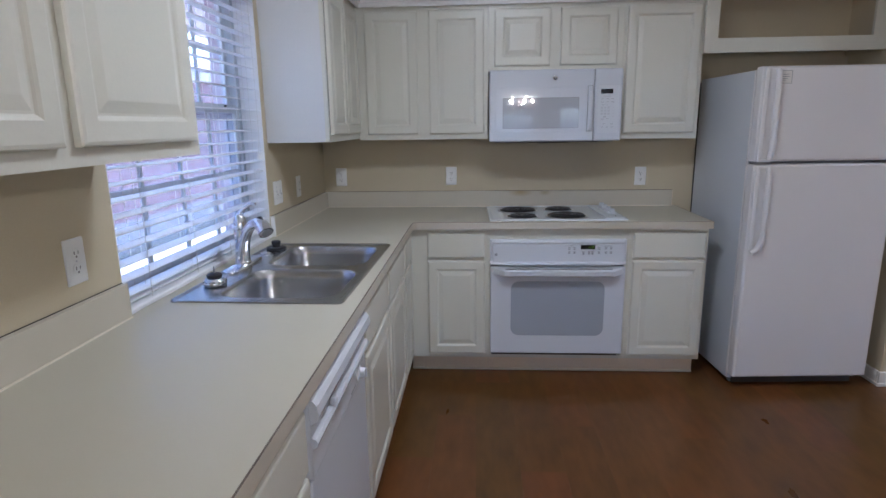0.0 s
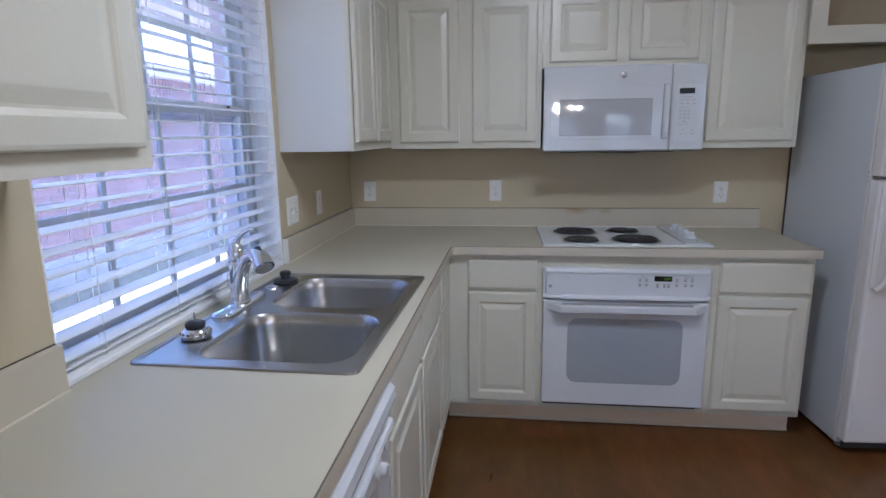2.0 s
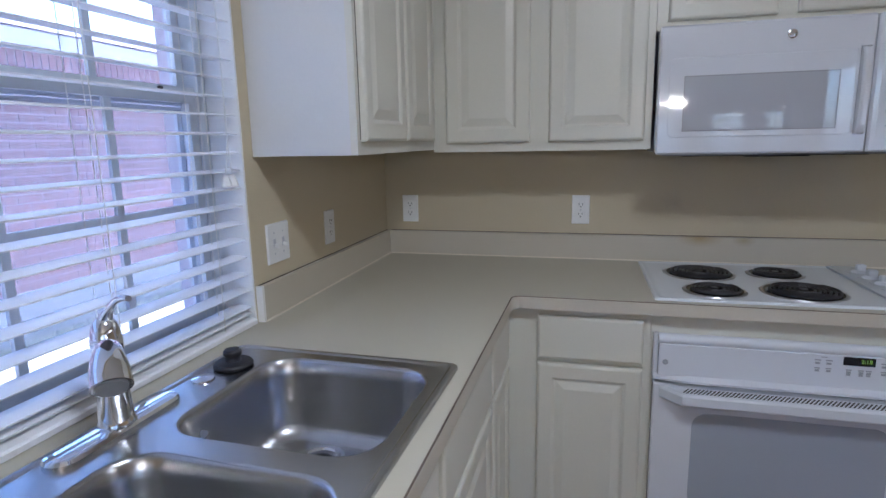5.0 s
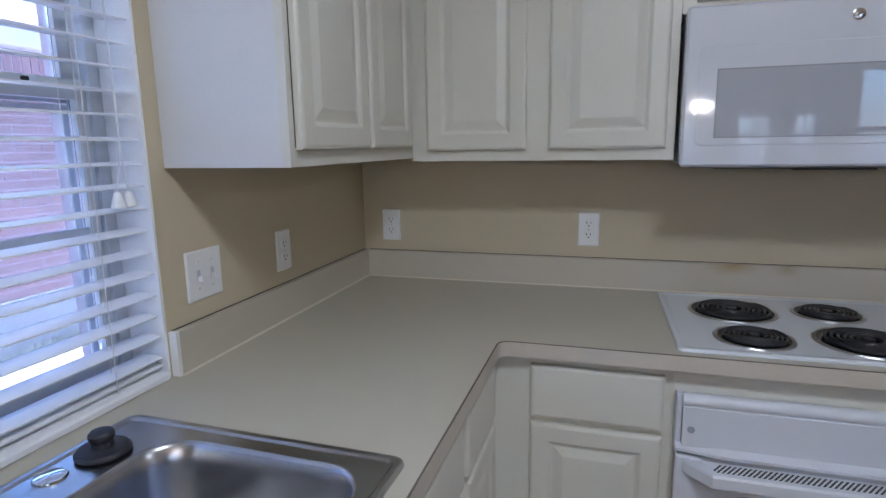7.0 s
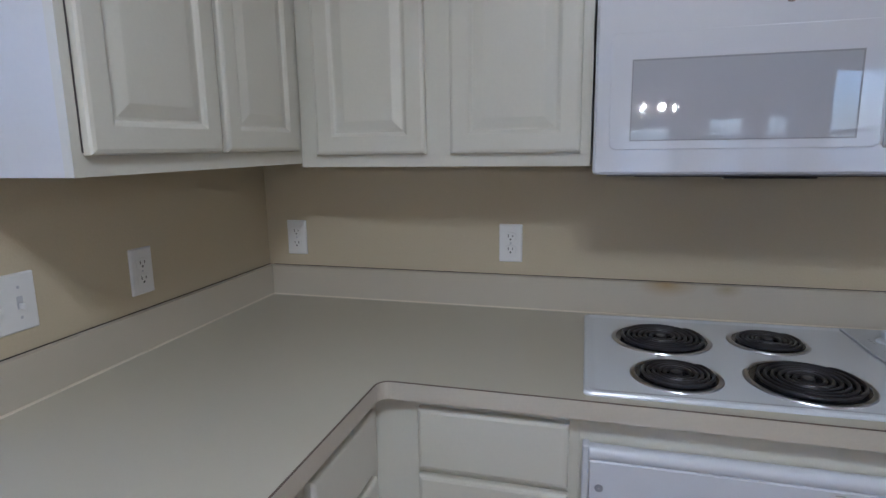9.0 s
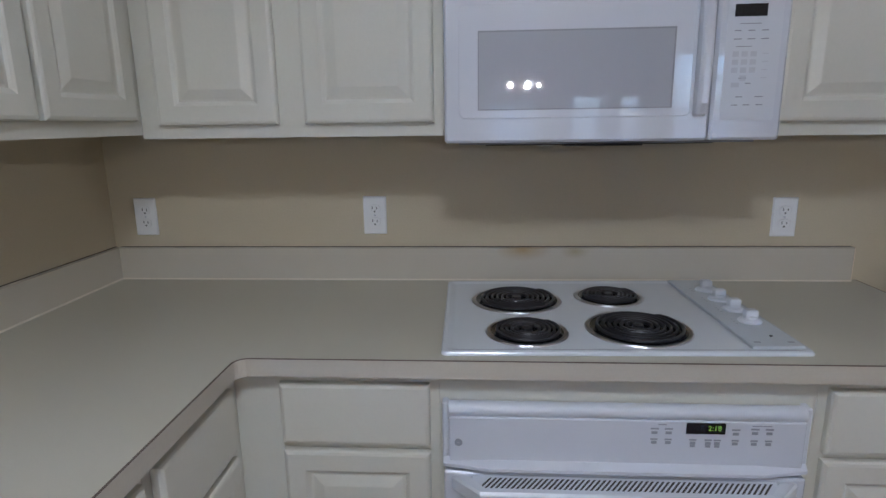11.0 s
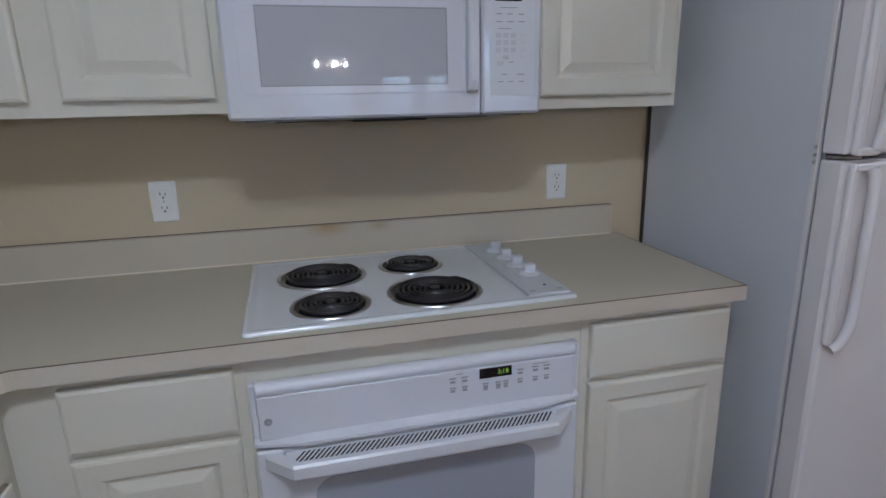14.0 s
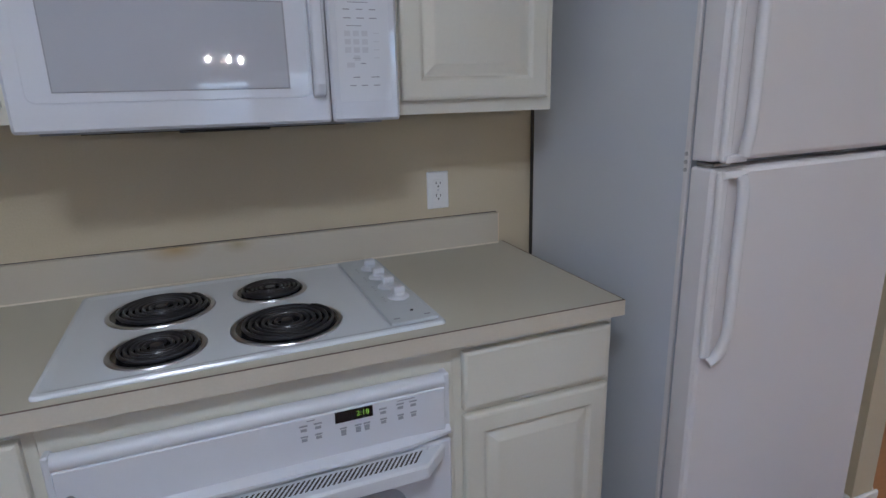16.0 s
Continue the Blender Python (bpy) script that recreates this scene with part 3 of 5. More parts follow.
# ---- sink and what lies on it ----
def sink():
    t = thing("kitchen_sink", "brushed stainless steel double-bowl drop-in sink", "sink")
    zr = C + 0.006
    bowls = [(0.172, 0.565, -1.604, -1.244), (0.172, 0.565, -2.018, -1.654)]
    bm = bmesh.new()
    rings = [[(x, y, z) for x, y in round_rect(SX0 + i, SX1 - i, SY0 + i, SY1 - i, 0.024 - i * 0.5)] for i, z in
             ((0, C + 0.0005), (0.002, zr - 0.001), (0.006, zr), (0.014, zr), (0.020, zr - 0.003))]
    loft(bm, rings, False, False)
    bm.edges.ensure_lookup_table()
    bm.verts.ensure_lookup_table()
    k = len(rings[0])
    edges = []
    last = list(bm.verts)[-k:]
    for i in range(k):
        edges.append(bm.edges.get((last[i], last[(i + 1) % k])))
    for a, b, c, d in bowls:
        ring = [bm.verts.new((x, y, zr - 0.003)) for x, y in round_rect(a, b, c, d, 0.075)]
        for i in range(len(ring)):
            edges.append(bm.edges.new((ring[i], ring[(i + 1) % len(ring)])))
    bmesh.ops.triangle_fill(bm, use_beauty=True, edges=edges)
    part("rim", bm, M_STEEL, t)
    for a, b, c, d in bowls:
        prof = [(0, -0.003), (0.003, -0.004), (0.007, -0.010), (0.012, -0.04), (0.024, -0.15), (0.034, -0.168), (0.055, -0.178), (0.075, -0.181)]
        bm = loft(bmesh.new(), [[(x, y, zr + z) for x, y in round_rect(a + i, b - i, c + i, d - i, max(0.02, 0.075 - i * 0.4), 8)] for i, z in prof], False, True)
        basin = part("basin", bm, M_STEEL, t, smooth=True)
        cx, cy = 0.335, (c + d) / 2 + 0.07
        part("drain_ring", lathe(bmesh.new(), [(0.057, 0.0), (0.055, 0.003), (0.045, 0.002), (0.038, -0.004)], (cx, cy, zr - 0.1795), n=32), M_CHROME, basin, smooth=True)
        part("drain_basket", lathe(bmesh.new(), [(0.038, -0.003), (0.03, -0.0015), (0.012, -0.001), (0.010, 0.006), (0.001, 0.008)], (cx, cy, zr - 0.1795), n=24), M_PAN, basin, smooth=True)
    settle(t, 0.32, -1.63, C)
    t.matrix_basis = pose(0.32, -1.63, C, 0, 0, -1.2)
    return t


sink()


def faucet(x, y):
    t = thing("faucet", "chrome single-lever kitchen faucet with a pull-out spray head", "faucet", pose(x, y, C + 0.003))
    rings = []
    for i, z in ((0, 0.0), (0.0, 0.006), (0.004, 0.011), (0.016, 0.013)):
        rings.append([(px, py, z) for px, py in round_rect(-0.031 + i, 0.031 - i, -0.135 + i, 0.135 - i, 0.030 - i)])
    part("base_plate", loft(bmesh.new(), rings, True, True), M_CHROME, t, smooth=True)
    part("column", lathe(bmesh.new(), [(0.031, 0.012), (0.031, 0.017), (0.0285, 0.021), (0.0265, 0.045), (0.0235, 0.085), (0.0230, 0.11), (0.0245, 0.138), (0.0245, 0.142)], n=32), M_CHROME, t, smooth=True)
    cap = part("handle_dome", lathe(bmesh.new(), [(0.0235, 0.1425), (0.0252, 0.145), (0.0252, 0.158), (0.0235, 0.173), (0.0195, 0.187), (0.0135, 0.197), (0.006, 0.202), (0.001, 0.203)], n=32), M_CHROME, t, smooth=True)
    p = [(0.002, -0.002, 0.022), (0.012, -0.011, 0.070), (0.030, -0.028, 0.118), (0.058, -0.054, 0.156), (0.088, -0.082, 0.177), (0.112, -0.105, 0.181)]
    part("spout", tube(bmesh.new(), smooth_path(p), ease([0.026, 0.0225, 0.0195, 0.0185, 0.0195, 0.0215]), n=20), M_CHROME, t, smooth=True)
    q = [(0.106, -0.099, 0.182), (0.124, -0.116, 0.181), (0.142, -0.133, 0.171), (0.155, -0.145, 0.155)]
    head = part("spray_head", tube(bmesh.new(), smooth_path(q), ease([0.0200, 0.0230, 0.0262, 0.0272]), n=24), M_CHROME, t, "chrome pull-out spray head", smooth=True)
    part("nozzle", tube(bmesh.new(), [(0.1547, -0.1447, 0.1554), (0.1566, -0.1465, 0.1532)], 0.0205, n=20), M_GASKET, head, "grey nozzle face")
    part("button", tube(bmesh.new(), [(0.113, -0.106, 0.2010), (0.125, -0.117, 0.2020), (0.137, -0.128, 0.1975)], [0.006, 0.010, 0.005], n=12, flat=0.7), M_RUBBER, head, "dark spray button", smooth=True)
    lv = [(0.000, 0.000, 0.186), (0.006, -0.001, 0.200), (0.018, -0.004, 0.215), (0.038, -0.010, 0.231), (0.058, -0.015, 0.240), (0.074, -0.018, 0.241)]
    part("lever", tube(bmesh.new(), smooth_path(lv), ease([0.0150, 0.0115, 0.0078, 0.0062, 0.0068, 0.0062]), n=14, flat=0.8), M_CHROME, cap, "chrome lever handle", smooth=True)
    return t


faucet(0.100, -1.606)


def strainer(x, y):
    t = thing("sink_strainer", "chrome basket strainer with a black rubber stopper", "strainer", pose(x, y, C + 0.0035))
    body = part("basket", lathe(bmesh.new(), [(0.029, 0.0), (0.038, 0.004), (0.0392, 0.012), (0.0355, 0.02), (0.030, 0.026), (0.023, 0.028)], n=32, close=True), M_CHROME, t, smooth=True)
    for i in range(16):
        a = 2 * math.pi * i / 16
        part("hole", lathe(bmesh.new(), [(0.0028, 0.0), (0.0026, 0.001), (0.0005, 0.0012)], (0, 0, 0), n=8), M_RUBBER, body, at=pose(0.0375 * math.cos(a), 0.0375 * math.sin(a), 0.016, 0, 62, math.degrees(a)))
    part("stopper", lathe(bmesh.new(), [(0.022, 0.028), (0.025, 0.031), (0.025, 0.038), (0.020, 0.042), (0.001, 0.043)], n=28), M_RUBBER, t, "black rubber stopper", smooth=True)
    part("post", lathe(bmesh.new(), [(0.003, 0.042), (0.003, 0.058), (0.002, 0.066), (0.0005, 0.067)], n=10), M_PANRIM, t)
    return t


strainer(0.115, -1.88)


def rubber_stopper(x, y):
    t = thing("drain_stopper", "dark rubber garbage disposal stopper with a round knob", "stopper", pose(x, y, C + 0.0035))
    part("disc", lathe(bmesh.new(), [(0.036, 0.0), (0.042, 0.003), (0.042, 0.007), (0.038, 0.011), (0.018, 0.013)], n=36, close=True), M_RUBBER, t, smooth=True)
    part("knob", lathe(bmesh.new(), [(0.0175, 0.012), (0.016, 0.022), (0.0195, 0.028), (0.0195, 0.035), (0.016, 0.039), (0.001, 0.040)], n=28), M_RUBBER, t, smooth=True)
    return t


rubber_stopper(0.128, -1.318)
tagged(part("hole_cover", lathe(bmesh.new(), [(0.024, 0.0), (0.023, 0.003), (0.014, 0.005), (0.001, 0.0055)], n=28), M_CHROME, smooth=True, at=pose(0.108, -1.395, C + 0.0032)),
       "small round steel cover over a sink hole", "hole cover")


# ---- cooktop ----
def cooktop():
    t = thing("cooktop", "white enamel electric coil cooktop set into the counter", "cooktop")
    x0, x1, y0, y1 = 1.061, 1.817, -0.606, -0.066
    prof = [(0, C + 0.0005), (0.0, C + 0.004), (0.003, C + 0.008), (0.010, C + 0.009), (0.022, C + 0.006), (0.026, C + 0.0055)]
    bm = loft(bmesh.new(), [[(x, y, z) for x, y in round_rect(x0 + i, x1 - i, y0 + i, y1 - i, 0.014)] for i, z in prof], True, True)
    part("enamel_top", bm, M_ENAMEL, t)
    bm = boxed(1.700, 1.806, -0.582, -0.080, C + 0.0052, C + 0.0125, bevel=0.002)
    panel = part("control_panel", bm, M_CPANEL, t, "pale grey control panel")
    part("panel_gap", boxed(1.6965, 1.6995, -0.584, -0.078, C + 0.0056, C + 0.0066), M_KEY, panel)
    part("indicator", lathe(bmesh.new(), [(0.004, 0.0), (0.003, 0.002), (0.0005, 0.0025)], (1.765, -0.525, C + 0.0125), n=10), M_SLOT, panel)
    for k in range(2):
        part("ink_mark", boxed(1.712 + 0.07 * k, 1.726 + 0.07 * k, -0.562, -0.556, C + 0.0126, C + 0.0129), M_INK, panel)
    for k in range(4):
        y = -0.183 - 0.0825 * k
        knob = part("knob", lathe(bmesh.new(), [(0.0255, 0.0), (0.0255, 0.003), (0.023, 0.006), (0.016, 0.008), (0.0145, 0.014)], (1.766, y, C + 0.0125), n=28, close=True), M_APPLM, t, "white plastic knob", smooth=True)
        part("grip", boxed(1.766 - 0.0145, 1.766 + 0.0145, y - 0.0115, y + 0.0115, C + 0.0235, C + 0.0415, bevel=0.005, seg=2), M_APPLM, knob)
        for q in (-1, 0, 1):
            part("ink_mark", boxed(1.728, 1.733, y + q * 0.014 - 0.0015, y + q * 0.014 + 0.0015, C + 0.0126, C + 0.0129), M_INK, panel)
    for x, y, r in ((1.247, -0.244, 0.118), (1.250, -0.480, 0.093), (1.495, -0.219, 0.091), (1.503, -0.461, 0.118)):
        z = C + 0.0056
        pan = part("drip_pan", lathe(bmesh.new(), [(r, 0.0), (r - 0.002, 0.003), (r - 0.007, 0.004), (r - 0.011, 0.0025)], (x, y, z), n=44), M_PANRIM, t, "chrome drip pan ring", smooth=True)
        part("bowl", lathe(bmesh.new(), [(r - 0.0105, 0.0025), (r - 0.016, 0.0008), (r - 0.04, 0.0008), (0.001, 0.0006)], (x, y, z), n=40), M_PAN, pan, smooth=True)
        n = 6 if r > 0.1 else 5
        steps, pts = 34 * n, []
        for i in range(steps + 1):
            a = 2 * math.pi * n * i / steps
            rr = 0.019 + (r - 0.038) * i / steps
            pts.append((x + rr * math.cos(a + 0.7), y + rr * math.sin(a + 0.7), z + 0.0068))
        pts.append((pts[-1][0] * 2 - pts[-2][0], pts[-1][1] * 2 - pts[-2][1], z + 0.003))
        part("coil", tube(bmesh.new(), pts, 0.0047, n=7, flat=0.8), M_COIL, pan, "black heating coil", smooth=True)
        part("medallion", lathe(bmesh.new(), [(0.013, 0.002), (0.012, 0.0105), (0.001, 0.011)], (x, y, z), n=18), M_COIL, pan)
    settle(t, (x0 + x1) / 2, (y0 + y1) / 2, C)
    t.matrix_basis = pose(1.437, -0.320, C, 0, 0, 1.3)
    return t


cooktop()


# ---- oven ----
def oven_surround():
    t = thing("oven_cabinet", "white cabinet frame built round the wall oven", "cabinet")
    part("top_rail", boxed(1.0605, 1.8275, -FD, -FD + 0.019, 0.785, BZ1), M_CAB, t)
    for a, b in ((1.0605, 1.0735), (1.8080, 1.8275)):
        part("side_stile", boxed(a, b, -FD, -FD + 0.019, 0.1345, 0.7845), M_CAB, t)
    part("side_panel", boxed(1.0605, 1.0695, -FD + 0.02, -0.02, BZ0, BZ1), M_CABIN, t)
    part("side_panel", boxed(1.8185, 1.8275, -FD + 0.02, -0.02, BZ0, BZ1), M_CABIN, t)
    part("bottom_panel", boxed(1.07, 1.818, -FD + 0.02, -0.02, BZ0, BZ0 + 0.016), M_SEAM, t)
    part("bottom_rail", boxed(1.0605, 1.8275, -FD, -FD + 0.019, BZ0, 0.134), M_CAB, t)
    part("toe_kick", boxed(1.0605, 1.8275, -FD + 0.088, -FD + 0.10, 0, BZ0 + 0.003), M_TOE, t, "tan laminate toe kick")
    part("shoe_moulding", boxed(1.0605, 1.8275, -FD + 0.078, -FD + 0.086, 0, 0.014, bevel=0.003), M_CAULK, t, "pale shoe strip at the floor")
    return settle(t, 1.44, -0.3, 0)


oven_surround()


def bars(name, parent, rows, y, mat, th=0.0006):
    """Marks that cannot be read, as plain bars: (x0, x1, z0, z1)."""
    for a, b, c, d in rows:
        part(name, boxed(a, b, y - th, y, c, d), mat, parent)


def rounded_plate(x0, x1, z0, z1, r, y0, y1, inset=0.0):
    """A plate facing -y with round corners, from y0 at the back to y1 at the front."""
    f = lambda i, y: [(x, y, z) for x, z in round_rect(x0 + i, x1 - i, z0 + i, z1 - i, max(0.001, r - i), 6)]
    return loft(bmesh.new(), [f(0, y0), f(0, y1 + inset), f(inset, y1)], True, True)


def oven():
    t = thing("wall_oven", "white built-in electric wall oven under the cooktop", "oven")
    x0, x1 = 1.072, 1.814
    part("body", boxed(x0 + 0.02, x1 - 0.02, -0.57, -0.04, 0.15, 0.80), M_GASKET, t)
    for a, b in ((x0, x0 + 0.014), (x1 - 0.014, x1)):
        part("side_trim", boxed(a, b, -0.612, -0.5845, 0.672, 0.816, bevel=0.003), M_APPLM, t)
    panel = part("control_panel", boxed(x0 + 0.0145, x1 - 0.0145, -0.622, -0.5845, 0.69, 0.79, bevel=0.002), M_APPL, t)
    part("top_moulding", tube(bmesh.new(), [(x0 + 0.014, -0.606, 0.802), (x1 - 0.014, -0.606, 0.802)], 0.0165, n=16, flat=0.95), M_APPLM, t, smooth=True)
    lip = [(x0 + 0.002, -0.60), (x0 + 0.002, -0.622), (x0 + 0.10, -0.640), (x1 - 0.10, -0.640), (x1 - 0.002, -0.622), (x1 - 0.002, -0.60)]
    part("bottom_lip", loft(bmesh.new(), [[(x, y, 0.677) for x, y in lip], [(x, y, 0.684) for x, y in lip], [(x, -0.60 + (y + 0.60) * 0.55, 0.694) for x, y in lip]], True, True), M_APPL, t)
    part("vent_gap", boxed(x0 + 0.006, x1 - 0.006, -0.60, -0.571, 0.668, 0.6765), M_SEAM, t)
    disp = part("display", boxed(1.565, 1.642, -0.6232, -0.6215, 0.763, 0.787), M_DISP, t, "black clock display")
    words("2:18", 0.0155, M_DIGIT, disp, pose(1.621, -0.6234, 0.7755, 90))
    keys = [(1.503, 0.766), (1.531, 0.766), (1.663, 0.766), (1.700, 0.768), (1.728, 0.768)]
    rows = []
    for x, z in keys:
        rows.append((x - 0.008, x + 0.008, z + 0.005, z + 0.0085))
        rows.append((x - 0.006, x + 0.006, z - 0.005, z + 0.001))
    for x in (1.503, 1.531, 1.580, 1.610, 1.628, 1.663, 1.700, 1.728):
        rows += [(x - 0.007, x + 0.007, 0.7475, 0.7510), (x - 0.0055, x + 0.0055, 0.739, 0.7455)]
        if x in (1.580, 1.610, 1.628):
            rows.append((x - 0.005, x + 0.005, 0.733, 0.7385))
    rows += [(1.51, 1.526, 0.781, 0.783), (1.694, 1.732, 0.781, 0.783)]
    bars("key_mark", panel, rows, -0.622, M_INK)
    part("emblem", lathe(bmesh.new(), [(0.0085, 0), (0.008, 0.0015), (0.001, 0.0017)], n=20), M_INK, panel, "round grey emblem", at=pose(1.106, -0.6218, 0.733, 90))
    door = part("door", rounded_plate(x0 + 0.003, x1 - 0.003, 0.158, 0.666, 0.006, -0.571, -0.624, 0.004), M_APPL, t)
    part("window", rounded_plate(1.189, 1.703, 0.266, 0.582, 0.045, -0.6235, -0.6252, 0.0006), M_OVGLASS, door, "blue-grey tinted oven glass")
    grille = part("vent_grille", loft(bmesh.new(), [[(1.135, -0.664, z), (1.752, -0.664, z), (1.752, -0.6245, z + 0.014), (1.135, -0.6245, z + 0.014)] for z in (0.640, 0.645)], True, True), M_APPLM, t)
    n = 54
    for i in range(n):
        x = 1.158 + (1.724 - 1.158) * i / (n - 1)
        bm = bmesh.new()
        a, b, w = x - 0.0165, x + 0.0155, 0.0025
        low, top = [], []
        for px, py in ((a, -0.6605), (a + 2 * w, -0.6605), (b + w, -0.6300), (b - w, -0.6300)):
            rise = (py + 0.664) * 0.354
            low.append((px, py, 0.6451 + rise))
            top.append((px, py, 0.6456 + rise))
        part("slot", loft(bm, [low, top], True, True), M_SEAM, grille)
    line = [(1.092, -0.626), (1.150, -0.682), (1.736, -0.682), (1.794, -0.626)]
    inner = [(1.128, -0.626), (1.160, -0.664), (1.726, -0.664), (1.758, -0.626)]
    bm = bmesh.new()
    prof = lambda z, s: [(x, y + s, z) for x, y in line] + [(x, y, z) for x, y in inner[::-1]]
    loft(bm, [prof(0.622, 0.006), prof(0.627, 0.0), prof(0.652, 0.0), prof(0.657, 0.005)], True, True)
    part("handle", bm, M_APPLM, t, "white moulded bar handle")
    part("lower_vent", boxed(x0 + 0.012, x1 - 0.02, -0.59, -0.571, 0.136, 0.156), M_SEAM, t, "dark gap under the door")
    settle(t, 1.443, -0.3, 0.134)
    t.matrix_basis = pose(1.438, -0.3, 0.134)
    return t


oven()


# ---- microwave ----
def microwave():
    t = thing("microwave", "white over-the-range microwave with a grey glass window", "microwave")
    x0, x1, z0, z1, yf = 1.066, 1.800, 1.336, 1.7265, -0.378
    part("body", boxed(x0 + 0.004, x1 - 0.004, -0.345, -0.002, z0 + 0.006, z1 - 0.001, bevel=0.003), M_APPLM, t)
    sp = 1.648
    door = part("door", rounded_plate(x0, sp - 0.0015, z0, z1, 0.008, -0.3455, yf, 0.006), M_MWDOOR, t)
    side = part("control_panel", rounded_plate(sp + 0.0015, x1, z0, z1, 0.008, -0.3455, yf, 0.006), M_MWDOOR, t)
    part("top_split", boxed(1.652, 1.796, yf - 0.0006, yf + 0.002, 1.6395, 1.6408), M_KEY, side)
    f = lambda i, y: [(x, y, z) for x, z in round_rect(1.098 + i, 1.606 - i, 1.389 + i, 1.630 - i, 0.016, 5)]
    part("window_frame", loft(bmesh.new(), [f(0, yf + 0.001), f(0.0, yf - 0.001), f(0.002, yf - 0.0018)], True, True), M_MWDOOR, door, "glossy white window surround")
    part("window", rounded_plate(1.143, 1.562, 1.409, 1.573, 0.004, yf - 0.0012, yf - 0.0026, 0.0004), M_MWGLASS, door, "grey mesh-backed glass")
    # Gasket outline, dark to paint in the soft shadow round the glass.
    bm = bmesh.new()
    for a, b, c, d in ((1.141, 1.564, 1.572, 1.5755), (1.141, 1.564, 1.4075, 1.410), (1.141, 1.1435, 1.410, 1.572), (1.5605, 1.564, 1.410, 1.572)):
        box(bm, a, b, yf - 0.0028, yf - 0.0014, c, d)
    part("window_gasket", bm, M_GASKET, door)
    sec = lambda z, dep, i: [(1.610 + i, yf + 0.001, z), (1.610 + i, yf - dep + 0.008, z), (1.613 + i, yf - dep + 0.002, z), (1.618, yf - dep, z), (1.628, yf - dep, z), (1.633 - i, yf - dep + 0.002, z), (1.636 - i, yf - dep + 0.008, z), (1.636 - i, yf + 0.001, z)]
    part("handle", loft(bmesh.new(), [sec(1.388, 0.008, 0.001), sec(1.394, 0.021, 0.0), sec(1.415, 0.030, 0.0), sec(1.51, 0.034, 0.0), sec(1.605, 0.030, 0.0), sec(1.632, 0.021, 0.0), sec(1.638, 0.008, 0.001)], True, True), M_MWDOOR, door, "white bowed bar handle")
    # Grey strip paints the shadow to the left of the handle.
    part("handle_recess", boxed(1.602, 1.6095, yf - 0.0026, yf + 0.001, 1.395, 1.632, bevel=0.001), M_FRSIDE, door)
    part("emblem", lathe(bmesh.new(), [(0.0135, 0), (0.013, 0.002), (0.010, 0.003), (0.001, 0.003)], n=28), M_CHROME, door, "round silver emblem", at=pose(1.430, yf, 1.682, 90), smooth=True)
    disp = part("display", boxed(1.682, 1.748, yf - 0.0012, yf + 0.001, 1.592, 1.617), M_DISP, side, "black display")
    f2 = lambda i, y: [(x, y, z) for x, z in round_rect(1.668 + i, 1.782 - i, 1.378 + i, 1.636 - i, 0.006, 4)]
    part("keypad", loft(bmesh.new(), [f2(0, yf + 0.001), f2(0.0003, yf - 0.0006)], True, True), M_APPLM, side)
    y = yf - 0.0007
    rows = []
    for r in range(4):
        for c in range(3):
            if r == 3 and c != 1:
                rows.append((1.686 + c * 0.0185, 1.696 + c * 0.0185, 1.478, 1.480))
                continue
            rows.append((1.684 + c * 0.0185, 1.697 + c * 0.0185, 1.517 - r * 0.0165 - 0.006, 1.517 - r * 0.0165 + 0.005))
        rows.append((1.746, 1.759, 1.516 - r * 0.0165, 1.518 - r * 0.0165))
    rows.append((1.686, 1.703, 1.448, 1.458))
    bars("key", side, rows, y, M_KEY)
    small = [(1.694, 1.738, 1.577, 1.5785), (1.690, 1.722, 1.531, 1.5325), (1.700, 1.716, 1.466, 1.4675), (1.716, 1.728, 1.455, 1.457)]
    for x in (1.684, 1.712, 1.740):
        small += [(x, x + 0.014, 1.563, 1.565), (x, x + 0.016, 1.546, 1.548)]
    for x in (1.690, 1.715, 1.742):
        small.append((x, x + 0.014, 1.410, 1.412))
    small += [(1.698, 1.712, 1.427, 1.429), (1.738, 1.756, 1.427, 1.429)]
    bars("ink_mark", side, small, y, M_INK)
    base = part("underside", boxed(x0 + 0.03, x1 - 0.03, -0.33, -0.05, z0 - 0.006, z0 + 0.0058, bevel=0.002), M_GASKET, t, "grey underside plate")
    for k in (0, 1):
        part("grease_filter", boxed(1.16 + 0.33 * k, 1.36 + 0.33 * k, -0.30, -0.12, z0 - 0.009, z0 - 0.0062), M_SLOT, base)
    part("lamp_lens", boxed(1.34, 1.52, -0.335, -0.305, z0 - 0.011, z0 - 0.0062, bevel=0.002), M_SLOT, base)
    return settle(t, 1.433, -0.18, z0 - 0.011)


microwave()


